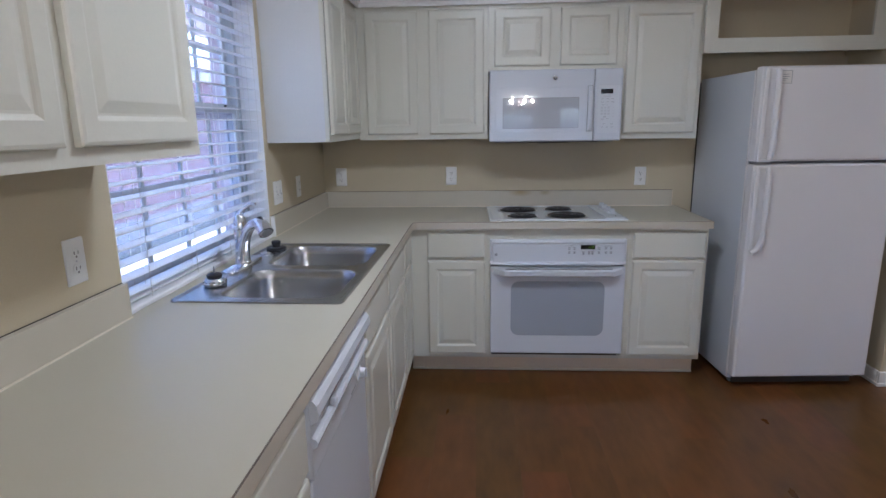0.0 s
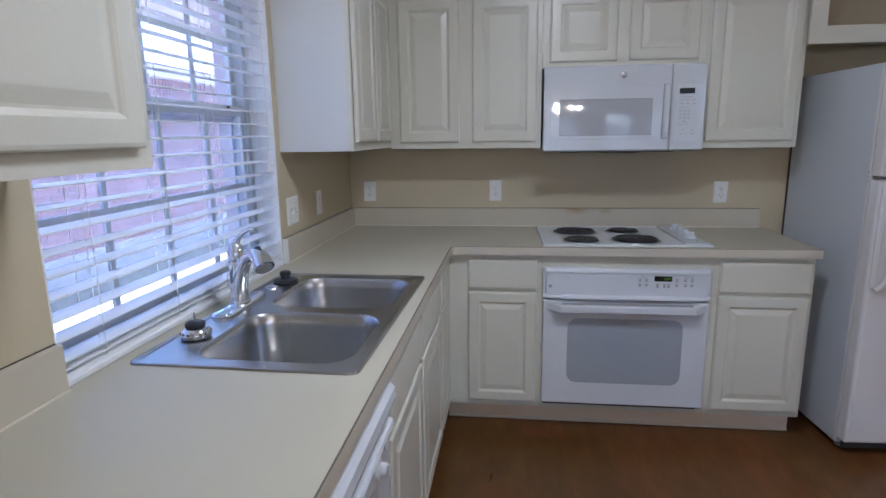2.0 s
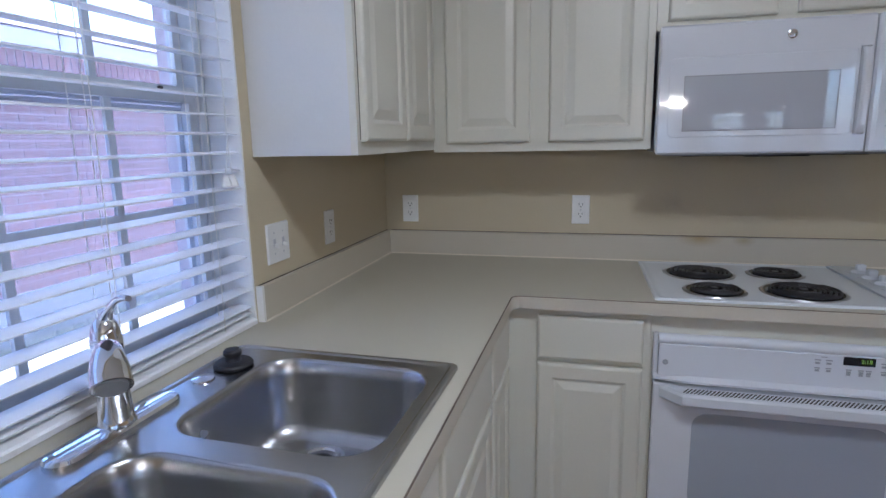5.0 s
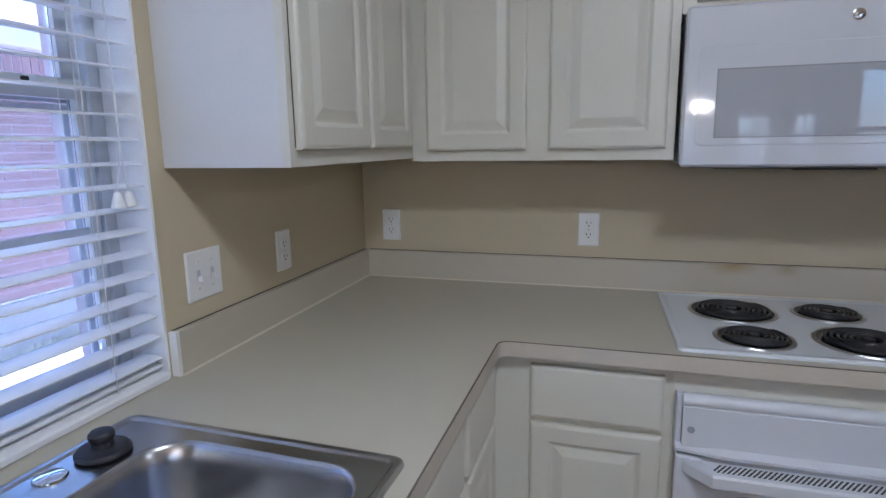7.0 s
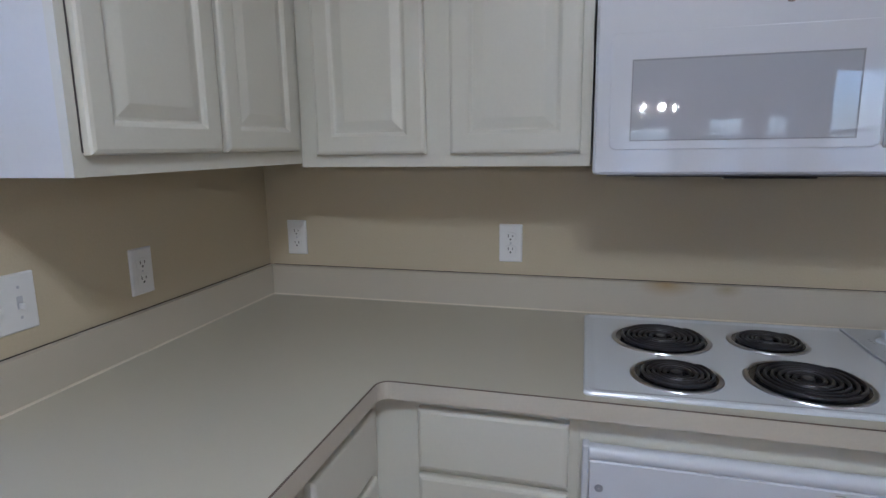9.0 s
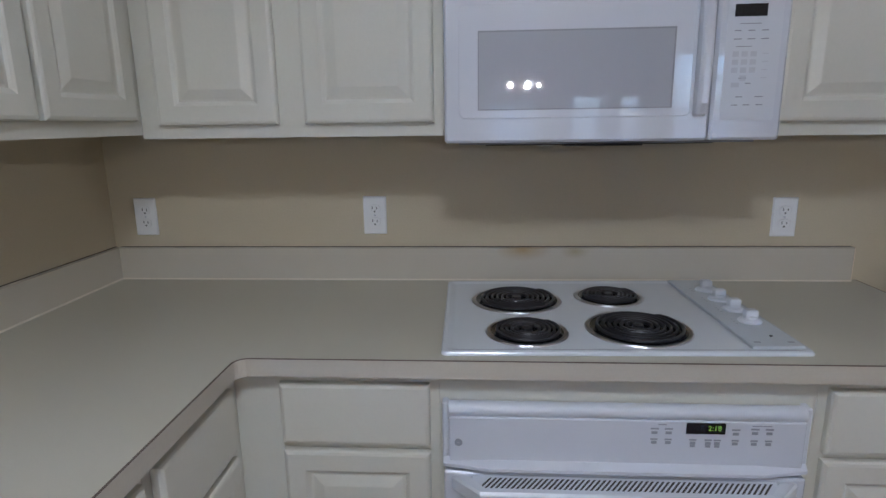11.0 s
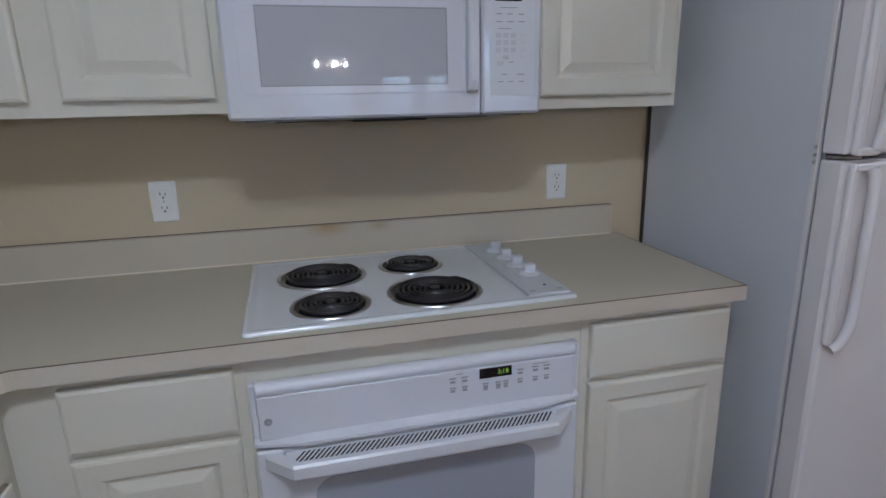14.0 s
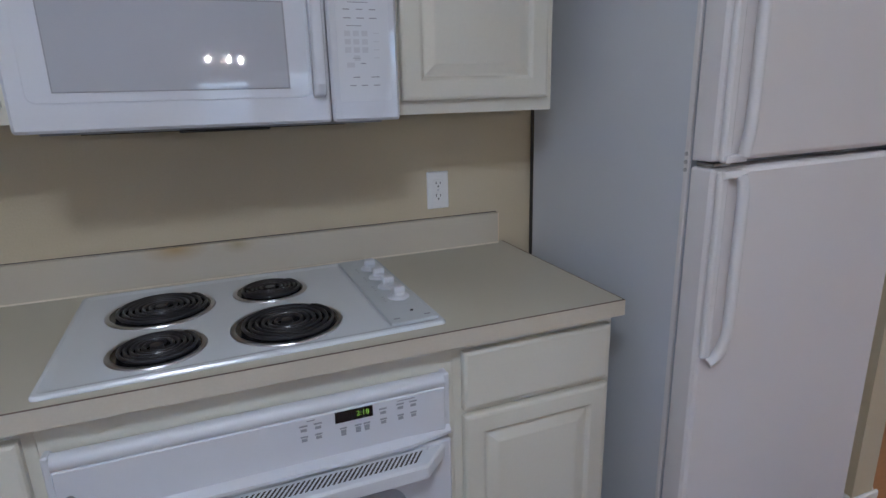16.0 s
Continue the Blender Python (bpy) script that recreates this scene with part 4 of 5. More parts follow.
# ---- refrigerator ----
def fridge():
    t = thing("refrigerator", "white two-door top-freezer refrigerator with grey textured sides", "refrigerator")
    x0, x1, top = 0.0, 0.718, 1.692    # local: door fronts near y = 0, back at y = 0.715
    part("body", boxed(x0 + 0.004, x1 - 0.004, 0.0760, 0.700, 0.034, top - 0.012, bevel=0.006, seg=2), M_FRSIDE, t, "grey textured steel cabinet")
    # Added dark sheet; its edge paints the shadow line between fridge and wall.
    part("back_panel", boxed(x0 + 0.005, x1 - 0.005, 0.7005, 0.716, 0.05, top - 0.03), M_SLOT, t, "dark rear strip standing in for the shaded gap at the wall")
    part("gasket", boxed(x0 + 0.014, x1 - 0.014, 0.0630, 0.0755, 0.09, top - 0.02), M_GASKET, t)
    part("corner_strip", boxed(x0 + 0.002, x0 + 0.011, 0.0745, 0.0880, 0.04, top - 0.014, bevel=0.002), M_FRIDGE, t, "white edge strip")
    # Near-black colour carries the shadow below the door.
    part("base_grille", boxed(x0 + 0.03, x1 - 0.03, 0.0720, 0.0757, 0.008, 0.066), M_SLOT, t, "base grille painted dark for the shadow under the door")
    for x in (x0 + 0.05, x1 - 0.08):
        part("foot", lathe(bmesh.new(), [(0.018, 0.0), (0.018, 0.012), (0.008, 0.014), (0.008, 0.046)], (x, 0.1180, 0.0), n=14, close=True), M_GASKET, t)
        part("foot", lathe(bmesh.new(), [(0.018, 0.0), (0.018, 0.012), (0.008, 0.014), (0.008, 0.046)], (x, 0.60, 0.0), n=14, close=True), M_GASKET, t)
    gap = 1.226

    def leaf(name, z0, z1):
        rings = []
        for i, y in ((0.0, 0.0625), (0.0, 0.0130), (0.004, 0.0045), (0.012, 0.0000)):
            rings.append([(x, y, z) for x, z in round_rect(x0 + i, x1 - i, z0 + i, z1 - i, 0.006, 3)])
        return part(name, loft(bmesh.new(), rings, True, True), M_FRIDGE, t, smooth=False)

    upper = leaf("freezer_door", gap + 0.007, top)
    lower = leaf("fridge_door", 0.069, gap - 0.007)

    def grip(parent, z0, z1, tail):
        """A moulded channel handle: two ridges with a finger recess between."""
        xa, xb = x0 + 0.028, x0 + 0.066
        part("handle_ridge", boxed(xa - 0.025, xa + 0.001, -0.0150, 0.0005, z0, z1, bevel=0.006, seg=2), M_HANDLE, parent)
        pts = [(xb - 0.004, -0.0160, z1 - 0.012), (xb, -0.0220, z1 - 0.05), (xb, -0.0225, (z0 + z1) / 2), (xb, -0.0220, z0 + 0.08)]
        if tail > 0:
            pts += [(xb - 0.004, -0.0215, z0 + 0.045), (xb - 0.014, -0.0200, z0 + 0.018), (xb - 0.029, -0.0170, z0 - 0.002), (xb - 0.044, -0.0130, z0 - 0.012)]
        else:
            pts += [(xb - 0.004, -0.0160, z0 + 0.012)]
        part("handle_bar", tube(bmesh.new(), smooth_path(pts, 5), 0.0128, n=14), M_HANDLE, parent, smooth=True)
        zc = z1 - 0.008 if tail > 0 else z0 + 0.008
        part("handle_bridge", boxed(xa - 0.02, xb + 0.006, -0.0190, 0.0005, zc - 0.010, zc + 0.008, bevel=0.005, seg=2), M_HANDLE, parent)

    grip(upper, gap + 0.008, top - 0.004, 0)
    grip(lower, 0.782, gap - 0.010, 1)
    part("hinge_plate", boxed(x0 + 0.01, x0 + 0.06, 0.0130, 0.0580, gap - 0.003, gap + 0.003), M_PANRIM, t)
    part("hinge_plate", boxed(x1 - 0.09, x1 - 0.02, 0.0060, 0.0580, gap - 0.003, gap + 0.003), M_PANRIM, t)
    for k in range(3):
        part("screw", lathe(bmesh.new(), [(0.0048, 0), (0.0042, 0.002), (0.001, 0.0026)], n=12), M_PANRIM, t, at=pose(x0 + 0.002, 0.0815, gap - 0.016 + 0.018 * k, 0, -90, 0))
    lab = part("sticker", boxed(0.067, 0.142, -0.0004, 0.0004, 1.607, 1.672), M_STICK, upper, "small square paper sticker")
    edge = bmesh.new()
    for a, b, c, d in ((0.0692, 0.1398, 1.668, 1.670), (0.0692, 0.1398, 1.609, 1.611), (0.0692, 0.0715, 1.611, 1.668), (0.1375, 0.1398, 1.611, 1.668)):
        box(edge, a, b, -0.0008, -0.0004, c, d)
    part("border", edge, M_INK, upper)
    bars("ink_mark", upper, [(0.0883, 0.1219, 1.650, 1.653), (0.0838, 0.1263, 1.640, 1.643), (0.0905, 0.1196, 1.630, 1.633), (0.0860, 0.1118, 1.622, 1.624)], -0.0004, M_INK)
    t.matrix_basis = pose(2.383, -0.724, 0, 0, 0, 3.0)
    return t


fridge()


# ---- dishwasher ----
def dishwasher():
    t = thing("dishwasher", "white built-in dishwasher with a dial on its control panel", "dishwasher")
    y0, y1 = -2.575, -1.972
    part("tub", boxed(0.03, 0.6090, y0 + 0.004, y1 - 0.004, 0.10, 0.862), M_GASKET, t)
    panel = part("control_panel", boxed(0.6095, 0.6350, y0 + 0.002, y1 - 0.002, 0.668, 0.861, bevel=0.003), M_APPLM, t)
    sec = lambda y: [(0.6345, y, 0.800), (0.6530, y, 0.812), (0.6560, y, 0.824), (0.6530, y, 0.846), (0.6430, y, 0.858), (0.6345, y, 0.860)]
    part("top_strip", loft(bmesh.new(), [sec(y0 + 0.002), sec(y1 - 0.002)], True, True), M_APPL, panel, "bulging white top strip")
    rid = lambda y: [(0.6345, y, 0.742), (0.6470, y, 0.748), (0.6500, y, 0.757), (0.6460, y, 0.766), (0.6345, y, 0.770)]
    part("ridge", loft(bmesh.new(), [rid(y0 + 0.002), rid(y1 - 0.002)], True, True), M_APPL, panel)
    # The groove's shade is put into a thin grey plate.
    part("recess", boxed(0.6346, 0.6356, y0 + 0.006, y1 - 0.006, 0.771, 0.799), M_FRSIDE, panel, "finger recess with its shade painted as a grey strip")
    part("latch", boxed(0.6358, 0.6520, -2.418, -2.392, 0.760, 0.788, bevel=0.004, seg=2), M_KEY, panel, "grey latch lever")
    k = part("dial", lathe(bmesh.new(), [(0.026, 0), (0.025, 0.005), (0.016, 0.008), (0.015, 0.022), (0.001, 0.023)], n=28), M_APPLM, panel, "white plastic dial", at=pose(0.6350, -2.088, 0.704, 0, 90, 0), smooth=True)
    part("dial_grip", boxed(-0.014, 0.014, -0.004, 0.004, 0.0225, 0.027, bevel=0.0015), M_APPLM, k)
    part("push_button", boxed(0.6352, 0.6410, -2.030, -2.012, 0.712, 0.736, bevel=0.002), M_APPLM, panel)
    part("vent_mark", boxed(0.6352, 0.6358, -2.19, -2.13, 0.680, 0.684), M_GASKET, panel)
    part("door", boxed(0.6095, 0.6310, y0 + 0.002, y1 - 0.002, 0.115, 0.664, bevel=0.003), M_APPLM, t)
    part("kick_plate", boxed(0.49, 0.50, y0 + 0.002, y1 - 0.002, 0.0, 0.0995), M_APPLM, t)
    return settle(t, 0.30, -2.27, 0)


dishwasher()


# ---- outlets and switches ----
def outlet(m, kind="outlet", label="white duplex electrical outlet with a plain cover plate"):
    """A cover plate facing -y, centred on the wall."""
    t = thing("wall_outlet" if kind == "outlet" else "light_switch", label, kind, m, "wall outlets" if kind == "outlet" else "")
    w = 0.058 if kind == "switch" else 0.035
    plate = part("cover_plate", rounded_plate(-w, w, -0.0575, 0.0575, 0.003, -0.0004, -0.006, 0.003), M_PLATE, t)
    if kind == "outlet":
        for dz in (0.0195, -0.0195):
            f = lambda r, y: [(r * min(1, max(-1, 1.25 * math.cos(a))) * 0.0165, y, dz + r * 0.0142 * math.sin(a)) for a in [2 * math.pi * i / 24 for i in range(24)]]
            face = part("receptacle", loft(bmesh.new(), [f(1, -0.006), f(1, -0.0072), f(0.94, -0.0078)], True, True), M_PLATE, t)
            part("slot", boxed(-0.0078, -0.0056, -0.0082, -0.0078, dz - 0.001, dz + 0.0075), M_SLOT, face)
            part("slot", boxed(0.0056, 0.0078, -0.0082, -0.0078, dz - 0.001, dz + 0.006), M_SLOT, face)
            part("slot", lathe(bmesh.new(), [(0.0028, 0), (0.0001, 0.0003)], n=10), M_SLOT, face, at=pose(0, -0.0079, dz - 0.0075, 90))
        part("screw", lathe(bmesh.new(), [(0.003, 0), (0.002, 0.001), (0.0003, 0.0012)], n=10), M_KEY, t, at=pose(0, -0.006, 0, 90))
    else:
        for dx in (-0.023, 0.023):
            part("toggle_slot", boxed(dx - 0.006, dx + 0.006, -0.0066, -0.006, -0.0125, 0.0125), M_KEY, t)
            part("toggle", boxed(dx - 0.0045, dx + 0.0045, -0.019, -0.0067, -0.013, -0.001, bevel=0.0015), M_PLATE, t, "white toggle lever")
            for dz in (-0.030, 0.030):
                part("screw", lathe(bmesh.new(), [(0.0032, 0), (0.002, 0.001), (0.0003, 0.0012)], n=10), M_KEY, t, at=pose(dx, -0.006, dz, 90))
    return t


o = outlet(pose(0.112, 0, 1.110))
copy_thing(o, pose(0.830, 0, 1.112))
copy_thing(o, pose(2.028, 0, 1.102))
copy_thing(o, pose(0, -2.364, 1.118, 0, 0, 90))
copy_thing(o, pose(0, -0.565, 1.111, 0, 0, 90))
outlet(pose(0, -0.898, 1.116, 0, 0, 90), "switch", "white double toggle light switch beside the window")


# ---- dark spots on the window run: shaded gaps between fronts, added as small boxes ----
for y, z in ((-0.932, 0.700), (-0.940, 0.672), (-1.452, 0.700)):
    tagged(part("door_bumper", boxed(0.6175, 0.627, y - 0.006, y + 0.006, z - 0.006, z + 0.006, bevel=0.002), M_SLOT), "tiny dark spot standing in for a shaded gap between cabinet fronts", "bumper", "door bumpers")


# ---- kitchen window ----
def window_unit(name, label, along, width, z0, z1, m, cols, mid, shift=0.0):
    """A single-hung window in local x (0..width), its glass at y = 0; m places it. mid: height of the meeting rail."""
    t = tagged(new(name), label, "window", kind="structure")
    t.matrix_basis = m
    fr = bmesh.new()
    box(fr, 0, 0.032, -0.02, 0.05, z0, z1)
    box(fr, width - 0.032, width, -0.02, 0.05, z0, z1)
    box(fr, 0.032, width - 0.032, -0.02, 0.05, z0, z0 + 0.028)
    box(fr, 0.032, width - 0.032, -0.02, 0.05, z1 - 0.03, z1)
    part("window_frame", fr, M_FRAME, t, "grey aluminium frame")
    for lo, hi, y, nm in ((z0 + 0.028, mid + 0.022, 0.0, "lower_sash"), (mid - 0.022, z1 - 0.03, 0.028, "upper_sash")):
        bm = bmesh.new()
        a, b = 0.033, width - 0.033
        box(bm, a, a + 0.026, y - 0.010, y + 0.012, lo, hi)
        box(bm, b - 0.026, b, y - 0.010, y + 0.012, lo, hi)
        box(bm, a + 0.026, b - 0.026, y - 0.010, y + 0.012, lo, lo + 0.038)
        box(bm, a + 0.026, b - 0.026, y - 0.010, y + 0.012, hi - 0.038, hi)
        sash = part(nm, bm, M_FRAME, t)
        x0, x1 = a + 0.026, b - 0.026
        zc = (lo + hi) / 2
        for i in range(1, cols):
            x = x0 + (x1 - x0) * i / cols + shift
            part("muntin", boxed(x - 0.009, x + 0.009, y - 0.005, y + 0.006, lo + 0.038, hi - 0.038), M_FRAME, sash)
        part("muntin", boxed(x0, x1, y - 0.0045, y + 0.0055, zc - 0.009, zc + 0.009), M_FRAME, sash)
        for i in range(cols):
            for c0, c1 in ((lo + 0.038, zc - 0.009), (zc + 0.009, hi - 0.038)):
                xa, xb = x0 + (x1 - x0) * i / cols + shift * (i > 0), x0 + (x1 - x0) * (i + 1) / cols + shift * (i < cols - 1)
                p = part("pane", boxed(xa + 0.004, xb - 0.004, y - 0.001, y + 0.002, c0 - 0.003, c1 + 0.003), M_GLASS, sash)
                p.visible_shadow = False
    part("sash_lock", boxed(width * 0.86, width * 0.86 + 0.014, -0.018, -0.0105, mid + 0.010, mid + 0.018, bevel=0.002), M_RUBBER, t, "dark sash lock")
    return t


def insect_screen(window, width, z0, z1):
    """A woven wire screen in a slim frame outside the lower sash."""
    y, a, b = 0.041, 0.034, width - 0.034
    fr = bmesh.new()
    box(fr, a, a + 0.016, y - 0.004, y + 0.006, z0, z1)
    box(fr, b - 0.016, b, y - 0.004, y + 0.006, z0, z1)
    box(fr, a + 0.016, b - 0.016, y - 0.004, y + 0.006, z0, z0 + 0.016)
    box(fr, a + 0.016, b - 0.016, y - 0.004, y + 0.006, z1 - 0.016, z1)
    screen = part("screen_frame", fr, M_FRAME, window, "slim grey screen frame")
    vs, fs = [], []
    pitch, r = 0.0024, 0.00013

    def wire(p, q, u, v):
        k = len(vs)
        for e in (p, q):
            vs.extend([(e[0] + u[0], e[1], e[2] + u[1]), (e[0], e[1] + v, e[2]), (e[0] - u[0], e[1], e[2] - u[1]), (e[0], e[1] - v, e[2])])
        fs.extend([(k + i, k + (i + 1) % 4, k + 4 + (i + 1) % 4, k + 4 + i) for i in range(4)])
    x = a + 0.016 + pitch
    while x < b - 0.016:
        wire((x, y, z0 + 0.014), (x, y, z1 - 0.014), (r, 0), r)
        x += pitch
    z = z0 + 0.016 + pitch
    while z < z1 - 0.016:
        wire((a + 0.014, y + 0.0004, z), (b - 0.014, y + 0.0004, z), (0, r), r)
        z += pitch
    me = bpy.data.meshes.new("screen_mesh")
    me.from_pydata(vs, [], fs)
    me.materials.append(M_SCREEN)
    ob = new("screen_mesh", me)
    ob.parent = screen
    return tagged(ob, "fine grey woven wire mesh", kind="stuff")


WW = WY1 - WY0
MID = 1.515
sink_window = window_unit("window_1", "grey aluminium single-hung window with grid bars over the sink", 'y', WW, C, WZ1, pose(-0.115, WY0, 0, 0, 0, 90), 4, MID, 0.018)
insect_screen(sink_window, WW, C + 0.029, MID - 0.024)


def eave():
    """The overhang of this house's own roof above the window."""
    bm = bmesh.new()
    box(bm, -1.14, -0.163, -5.5, 3.0, 2.150, 2.166)
    box(bm, -1.20, -1.141, -5.5, 3.0, 2.140, 2.300)
    return structure("trim_eave", bm, M_SIDING, "painted board soffit and fascia over the window", "trim")


eave()


def exterior_casing():
    bm = bmesh.new()
    box(bm, -0.215, -0.165, WY1 - 0.024, WY1 + 0.06, C - 0.05, WZ1 + 0.05)
    box(bm, -0.215, -0.165, WY0 - 0.06, WY0 + 0.03, C - 0.05, WZ1 + 0.05)
    box(bm, -0.215, -0.165, WY0 + 0.03, WY1 - 0.024, C - 0.05, C + 0.006)
    box(bm, -0.215, -0.165, WY0 + 0.03, WY1 - 0.024, WZ1 - 0.02, WZ1 + 0.05)
    return structure("trim_window_outside", bm, M_REVEAL, "pinkish outer window reveal", "trim")


exterior_casing()


def jamb_liner():
    """White returns that line the recess between the wall face and the window frame."""
    bm = bmesh.new()
    box(bm, -0.0935, -0.0015, WY1 - 0.006, WY1 - 0.0003, C + 0.0005, WZ1 - 0.0003)
    box(bm, -0.0935, -0.0015, WY0 + 0.0003, WY0 + 0.006, C + 0.0005, WZ1 - 0.0003)
    box(bm, -0.0935, -0.0015, WY0 + 0.006, WY1 - 0.006, WZ1 - 0.006, WZ1 - 0.0003)
    return structure("trim_window_jamb", bm, M_JAMB, "white painted window returns", "trim")


jamb_liner()


# ---- blinds ----
def slat_mesh(length, width=0.05, tilt=4.0):
    bm = bmesh.new()
    n = 6
    up, low = [], []
    for i in range(n + 1):
        u = -0.5 + i / n
        crown_h = 0.0022 * (1 - (2 * u) ** 2)
        up.append((u * width, crown_h + 0.0014))
        low.append((u * width, crown_h - 0.0014))
    loop = up + low[::-1]
    c, s_ = math.cos(radians(tilt)), math.sin(radians(tilt))
    loop = [(x * c + z * s_, -x * s_ + z * c) for x, z in loop]
    return loft(bm, [[(x, y, z) for x, z in loop] for y in (0, length)], True, True)


def blind(label, y0, y1, zlow, ztop, m, ladders, pitch=0.0457, cords=True, ladder_r=0.0011, lean=4.0):
    """A horizontal blind along local y, its slats centred on local x = 0."""
    t = thing("window_blind", label, "blind", m)
    ln = y1 - y0
    first = part("slat", slat_mesh(ln, tilt=lean), M_BLIND, t, at=pose(0, y0, zlow + 0.048))
    if cords:
        piece("slat", first.data, t, pose(0, y0, zlow + 0.0305))
    z, i = zlow + 0.048 + pitch, 1
    while z < ztop - 0.07:
        piece("slat", first.data, t, pose(0, y0 + random.uniform(-0.0015, 0.0015), z, random.uniform(-0.06, 0.06), random.uniform(-1.6, 1.6), 0))
        z, i = z + pitch, i + 1
    rail = lambda y: [(-0.032, y, zlow), (0.038, y, zlow), (0.039, y, zlow + 0.011), (0.034, y, zlow + 0.015), (-0.026, y, zlow + 0.027), (-0.032, y, zlow + 0.025)]
    part("bottom_rail", loft(bmesh.new(), [rail(y0 - 0.001), rail(y1 + 0.001)], True, True), M_BLIND, t)
    part("head_rail", boxed(-0.028, 0.024, y0, y1, ztop - 0.048, ztop - 0.002), M_BLIND, t)
    part("valance", boxed(0.030, 0.036, y0 - 0.004, y1 + 0.004, ztop - 0.066, ztop - 0.002, bevel=0.002), M_BLIND, t)
    for y in ladders:
        for x in (-0.0262, 0.0262):
            part("ladder_cord", tube(bmesh.new(), [(x, y, zlow + 0.012), (x, y + 0.002, (zlow + ztop) / 2), (x, y, ztop - 0.05)], ladder_r, n=5), M_CORD, t)
        part("lift_cord", tube(bmesh.new(), [(0.0, y + 0.014, zlow + 0.012), (0.0, y + 0.014, ztop - 0.05)], ladder_r, n=5), M_CORD, t)
    if cords:
        y = y1 - 0.062
        for k in (0, 1):
            part("pull_cord", tube(bmesh.new(), smooth_path([(0.034, y - 0.006 * k, ztop - 0.05), (0.035, y + 0.004, 1.62), (0.036, y + 0.002, 1.42), (0.036, y + 0.011 - 0.026 * k, 1.325)], 5), 0.0013, n=6), M_CORD, t)
            part("tassel", lathe(bmesh.new(), [(0.003, 0.020), (0.007, 0.017), (0.010, 0.006), (0.0135, -0.008), (0.012, -0.011), (0.001, -0.011)], (0.036, y + 0.011 - 0.026 * k, 1.303), n=14), M_PLATE, t, "white plastic cord tassel", smooth=True)
        for yy in (y0 + 0.10, y0 + 0.46, y1 - 0.42, y1 - 0.14):
            part("cord_loop", tube(bmesh.new(), smooth_path([(0.027, yy - 0.012, zlow + 0.004), (0.034, yy - 0.004, zlow + 0.001), (0.036, yy + 0.008, zlow + 0.002), (0.028, yy + 0.016, zlow + 0.006)], 4), 0.0011, n=5), M_CORD, t)
    return t


blind("white two-inch horizontal blind lowered over the kitchen window", WY0 + 0.010, WY1 - 0.014, C + 0.002, WZ1 - 0.004, pose(-0.030, 0, 0), (-2.05, -1.755, -1.475, -1.16))


# ---- dining windows behind ----
for k, (a, b, lo, hi) in enumerate(REAR):
    window_unit("window_%d" % (k + 2), "grey aluminium dining window with a lowered blind", 'x', b - a, lo, hi, pose(b, BACK - 0.09, 0, 0, 0, 180), 2, (lo + hi) / 2)
    blind("white horizontal blind lowered over a dining window", a + 0.01, b - 0.01, lo, hi - 0.004, pose(0, BACK - 0.035, 0, 0, 0, -90), (a + 0.12, b - 0.12), cords=False, lean=-16)


# ---- outside ----
GZ = -0.11
structure("ground", grid_slab([-400, -3.0, 400], [-400, 400], lambda x, y: True, GZ - 0.2, GZ), M_GROUND, "bare dry ground between the houses", "ground")
structure("pavement", boxed(-3.12, -0.45, -14, 16, GZ, GZ + 0.03, bevel=0.01), M_CONC, "bright concrete walk beside the house", "pavement")
NX = -3.38         # neighbour's brick face


def neighbour():
    t = thing("brick_house", "neighbouring red brick house with a pale eave", "house")
    wall = part("wall", boxed(NX - 0.25, NX + 0.003, -14, 12, GZ - 0.02, 2.15), M_MORTAR, t, "mortar-bedded brick wall")
    part("foundation", boxed(NX + 0.0035, NX + 0.030, -14, 12, GZ - 0.02, 0.303), M_FOOT, t, "grey concrete footing")
    bl, bh, j = 0.203, 0.058, 0.010
    me = mesh_of("brick", boxed(0, 0.022, 0, bl, 0, bh, bevel=0.002), M_BRICK)
    sol = mesh_of("brick", boxed(0, 0.024, 0, 0.058, 0, 0.194, bevel=0.002), M_BRICK)
    rest = bmesh.new()
    course, n = 0, 0
    z = 0.309
    while z < 1.90:
        y = -13.9 + (course % 2) * (bl + j) / 2
        while y < 11.8:
            if 0.25 < y < 3.0 and z > 0.75 and n < 210:
                piece("brick", me, wall, pose(NX - 0.014, y, z))
                n += 1
            elif -4.2 < y < 6.5:
                box(rest, NX - 0.014, NX + 0.008, y, y + bl, z, z + bh)
            y += bl + j
        z += bh + j
        course += 1
    y = -4.0
    while y < 7.0:
        if 0.6 < y < 3.6:
            piece("brick", sol, wall, pose(NX - 0.014, y, z))
        else:
            box(rest, NX - 0.014, NX + 0.010, y, y + 0.058, z, z + 0.194)
        y += 0.068
    tagged(part("brickwork", rest, M_BRICK, wall), kind="stuff")
    part("fascia", boxed(NX - 0.05, NX + 0.14, -14, 12, z + 0.205, z + 0.34, bevel=0.01), M_SIDING, t, "pale painted fascia board")
    bm = bmesh.new()
    rise = lambda y: [(NX + 0.16, y, z + 0.345), (NX - 2.4, y, z + 1.0), (NX - 4.8, y, z + 0.345)]
    loft(bm, [rise(-14), rise(12)], True, True)
    part("roof", bm, M_ROOF, t, "low pinkish shingle roof")
    return settle(t, NX - 1, 0, GZ)


neighbour()


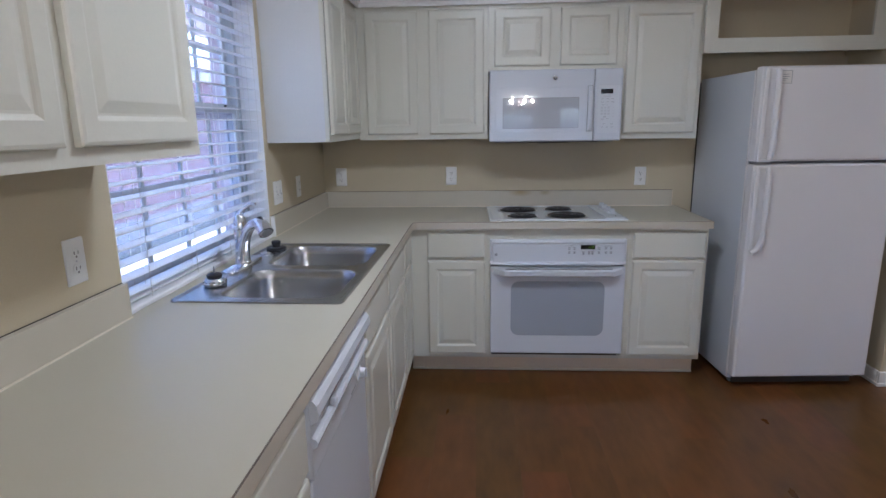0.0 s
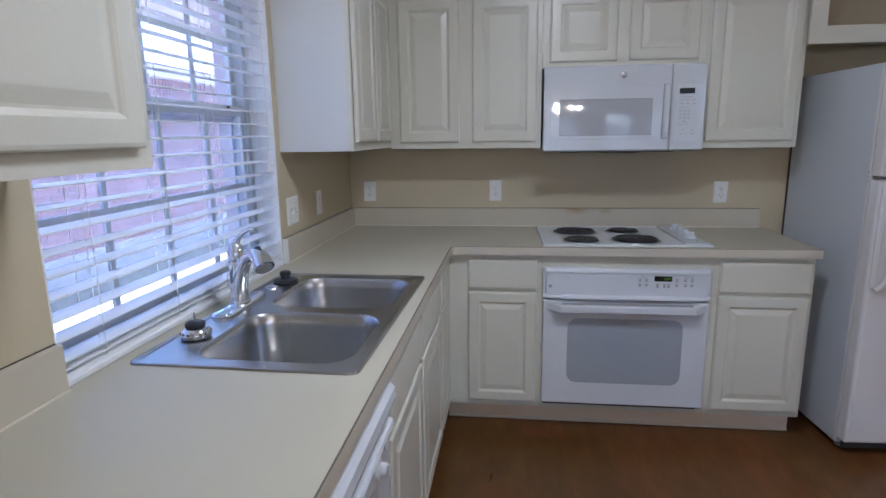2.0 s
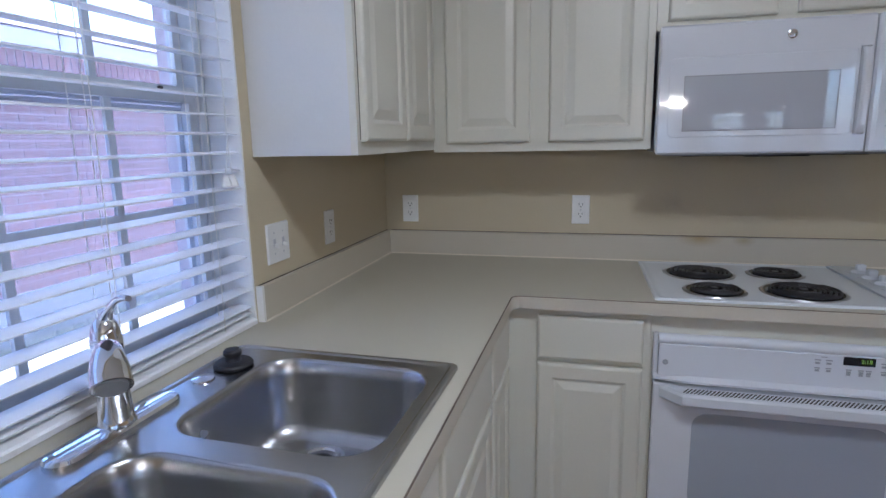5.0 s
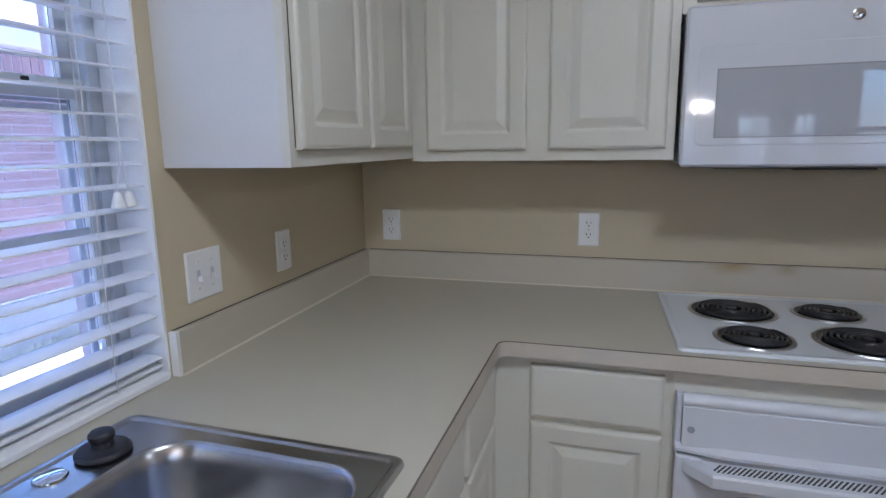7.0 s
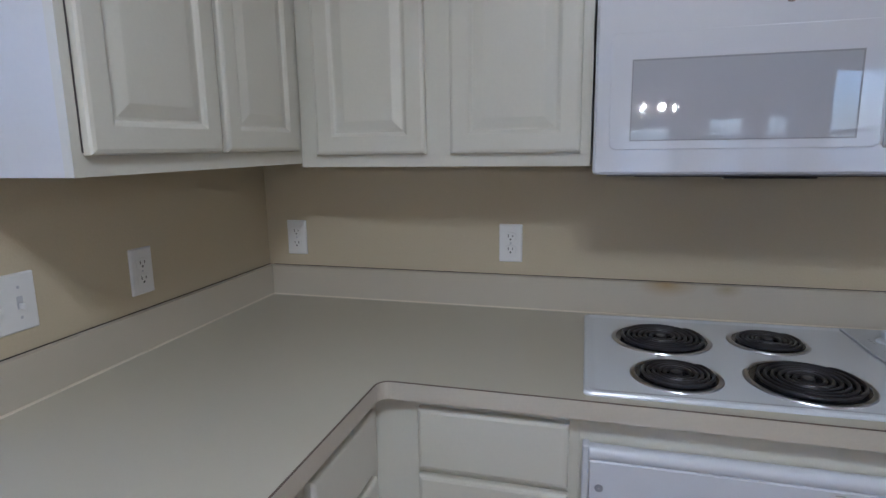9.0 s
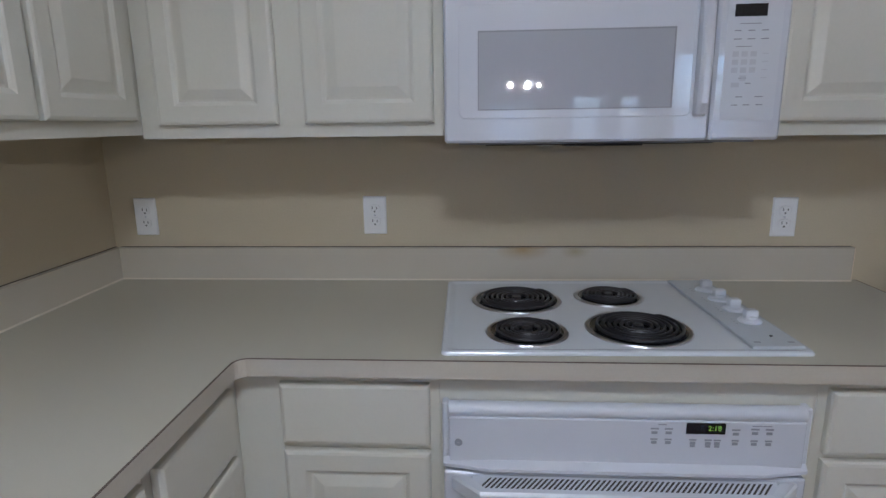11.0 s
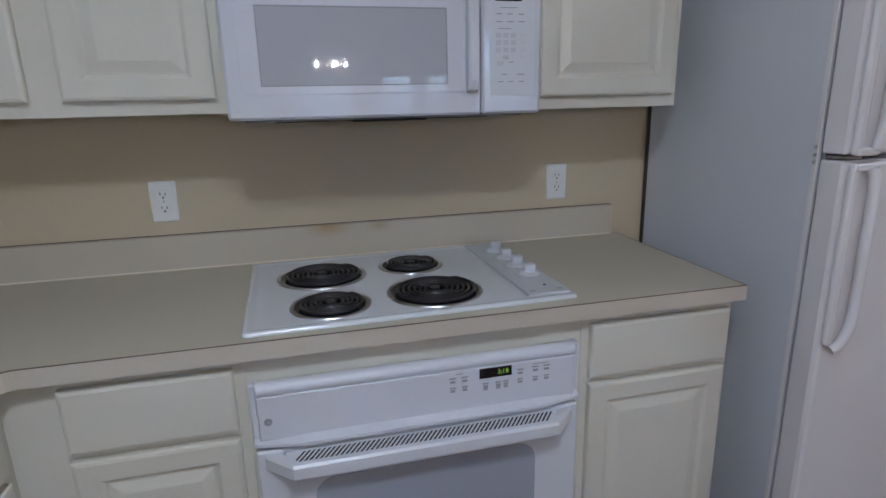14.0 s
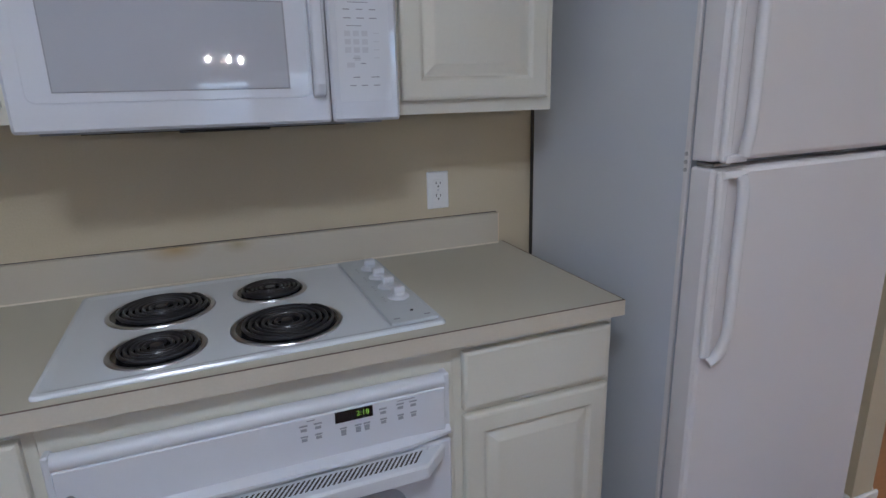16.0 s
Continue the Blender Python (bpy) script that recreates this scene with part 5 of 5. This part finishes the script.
def grass():
    """Tufts of short grass along the neighbour's footing."""
    rng = random.Random(7)
    vs, fs = [], []
    for i in range(9000):
        x, y = NX + 0.04 + 0.22 * rng.random(), rng.uniform(-3.5, 6.0)
        h, a = rng.uniform(0.03, 0.09), rng.uniform(0, 6.28)
        w = 0.006
        k = len(vs)
        lx, ly = rng.uniform(-0.05, 0.05), rng.uniform(-0.05, 0.05)
        vs += [(x - w * math.cos(a), y - w * math.sin(a), GZ), (x + w * math.cos(a), y + w * math.sin(a), GZ), (x + lx, y + ly, GZ + h)]
        fs.append((k, k + 1, k + 2))
    me = bpy.data.meshes.new("grass")
    me.from_pydata(vs, [], fs)
    me.materials.append(M_GRASS)
    return tagged(new("grass", me), "short dry grass along the brick house", "grass", kind="stuff")


grass()


# ---- lamps ----
def ceiling_light(x, y):
    t = thing("ceiling_light", "round white flush ceiling light with a frosted diffuser", "lamp", pose(x, y, CEIL), "ceiling lights")
    part("base_ring", lathe(bmesh.new(), [(0.10, -0.001), (0.19, -0.001), (0.195, -0.02), (0.18, -0.026), (0.10, -0.026)], n=40), M_TRIM, t, smooth=True)
    part("diffuser", lathe(bmesh.new(), [(0.178, -0.027), (0.17, -0.045), (0.13, -0.068), (0.07, -0.082), (0.001, -0.086)], n=40, close=True), M_LAMP, t, "lit frosted diffuser", smooth=True)
    return t


ceiling_light(1.2, -1.95)
# Unseen lamp in the next room, added as fill from the right.
ceiling_light(4.6, -1.9)


def chandelier(x, y, z):
    t = thing("chandelier", "small bronze chandelier with five lit bulbs over the dining area", "lamp", pose(x, y, z))
    part("stem", lathe(bmesh.new(), [(0.006, CEIL - z - 0.03), (0.006, 0.12), (0.02, 0.10), (0.032, 0.05), (0.02, -0.02), (0.008, -0.05), (0.001, -0.06)], n=14), M_BRONZE, t, smooth=True)
    part("canopy", lathe(bmesh.new(), [(0.001, CEIL - z - 0.035), (0.03, CEIL - z - 0.03), (0.06, CEIL - z - 0.001)], n=20), M_BRONZE, t, smooth=True)
    for i in range(5):
        a = radians(72 * i)
        c, s_ = math.cos(a), math.sin(a)
        arm = part("arm", tube(bmesh.new(), smooth_path([(0.02 * c, 0.02 * s_, 0.0), (0.07 * c, 0.07 * s_, -0.06), (0.13 * c, 0.13 * s_, -0.04), (0.145 * c, 0.145 * s_, 0.0)]), 0.006, n=8), M_BRONZE, t, smooth=True)
        part("socket", lathe(bmesh.new(), [(0.014, -0.005), (0.016, 0.03)], (0.145 * c, 0.145 * s_, 0), n=12, close=True), M_BRONZE, arm)
        part("bulb", lathe(bmesh.new(), [(0.005, 0.031), (0.009, 0.041), (0.0105, 0.050), (0.007, 0.062), (0.001, 0.072)], (0.145 * c, 0.145 * s_, 0), n=14), M_BULB, arm, "lit warm bulb", smooth=True)
    return t


chandelier(1.55, -4.54, 1.66)


# ---- floor planks ----
def planks():
    wide, long = 0.19, 1.22
    meshes = {}
    rows = [i for i in range(18)]
    for i in rows:
        x0 = i * (wide + 0.0001) - 0.15
        y = BACK + (i * 0.377) % long - long
        while y < 0.0:
            a, b = max(y, BACK + 0.001), min(y + long - 0.0001, -0.001)
            y += long
            if b - a < 0.03:
                continue
            size = round(b - a, 3)
            if size not in meshes:
                meshes[size] = mesh_of("plank", boxed(0, wide, 0, size, -0.0075, 0.0), M_FLOOR)
            piece("plank", meshes[size], floor, pose(x0, a, 0))


planks()
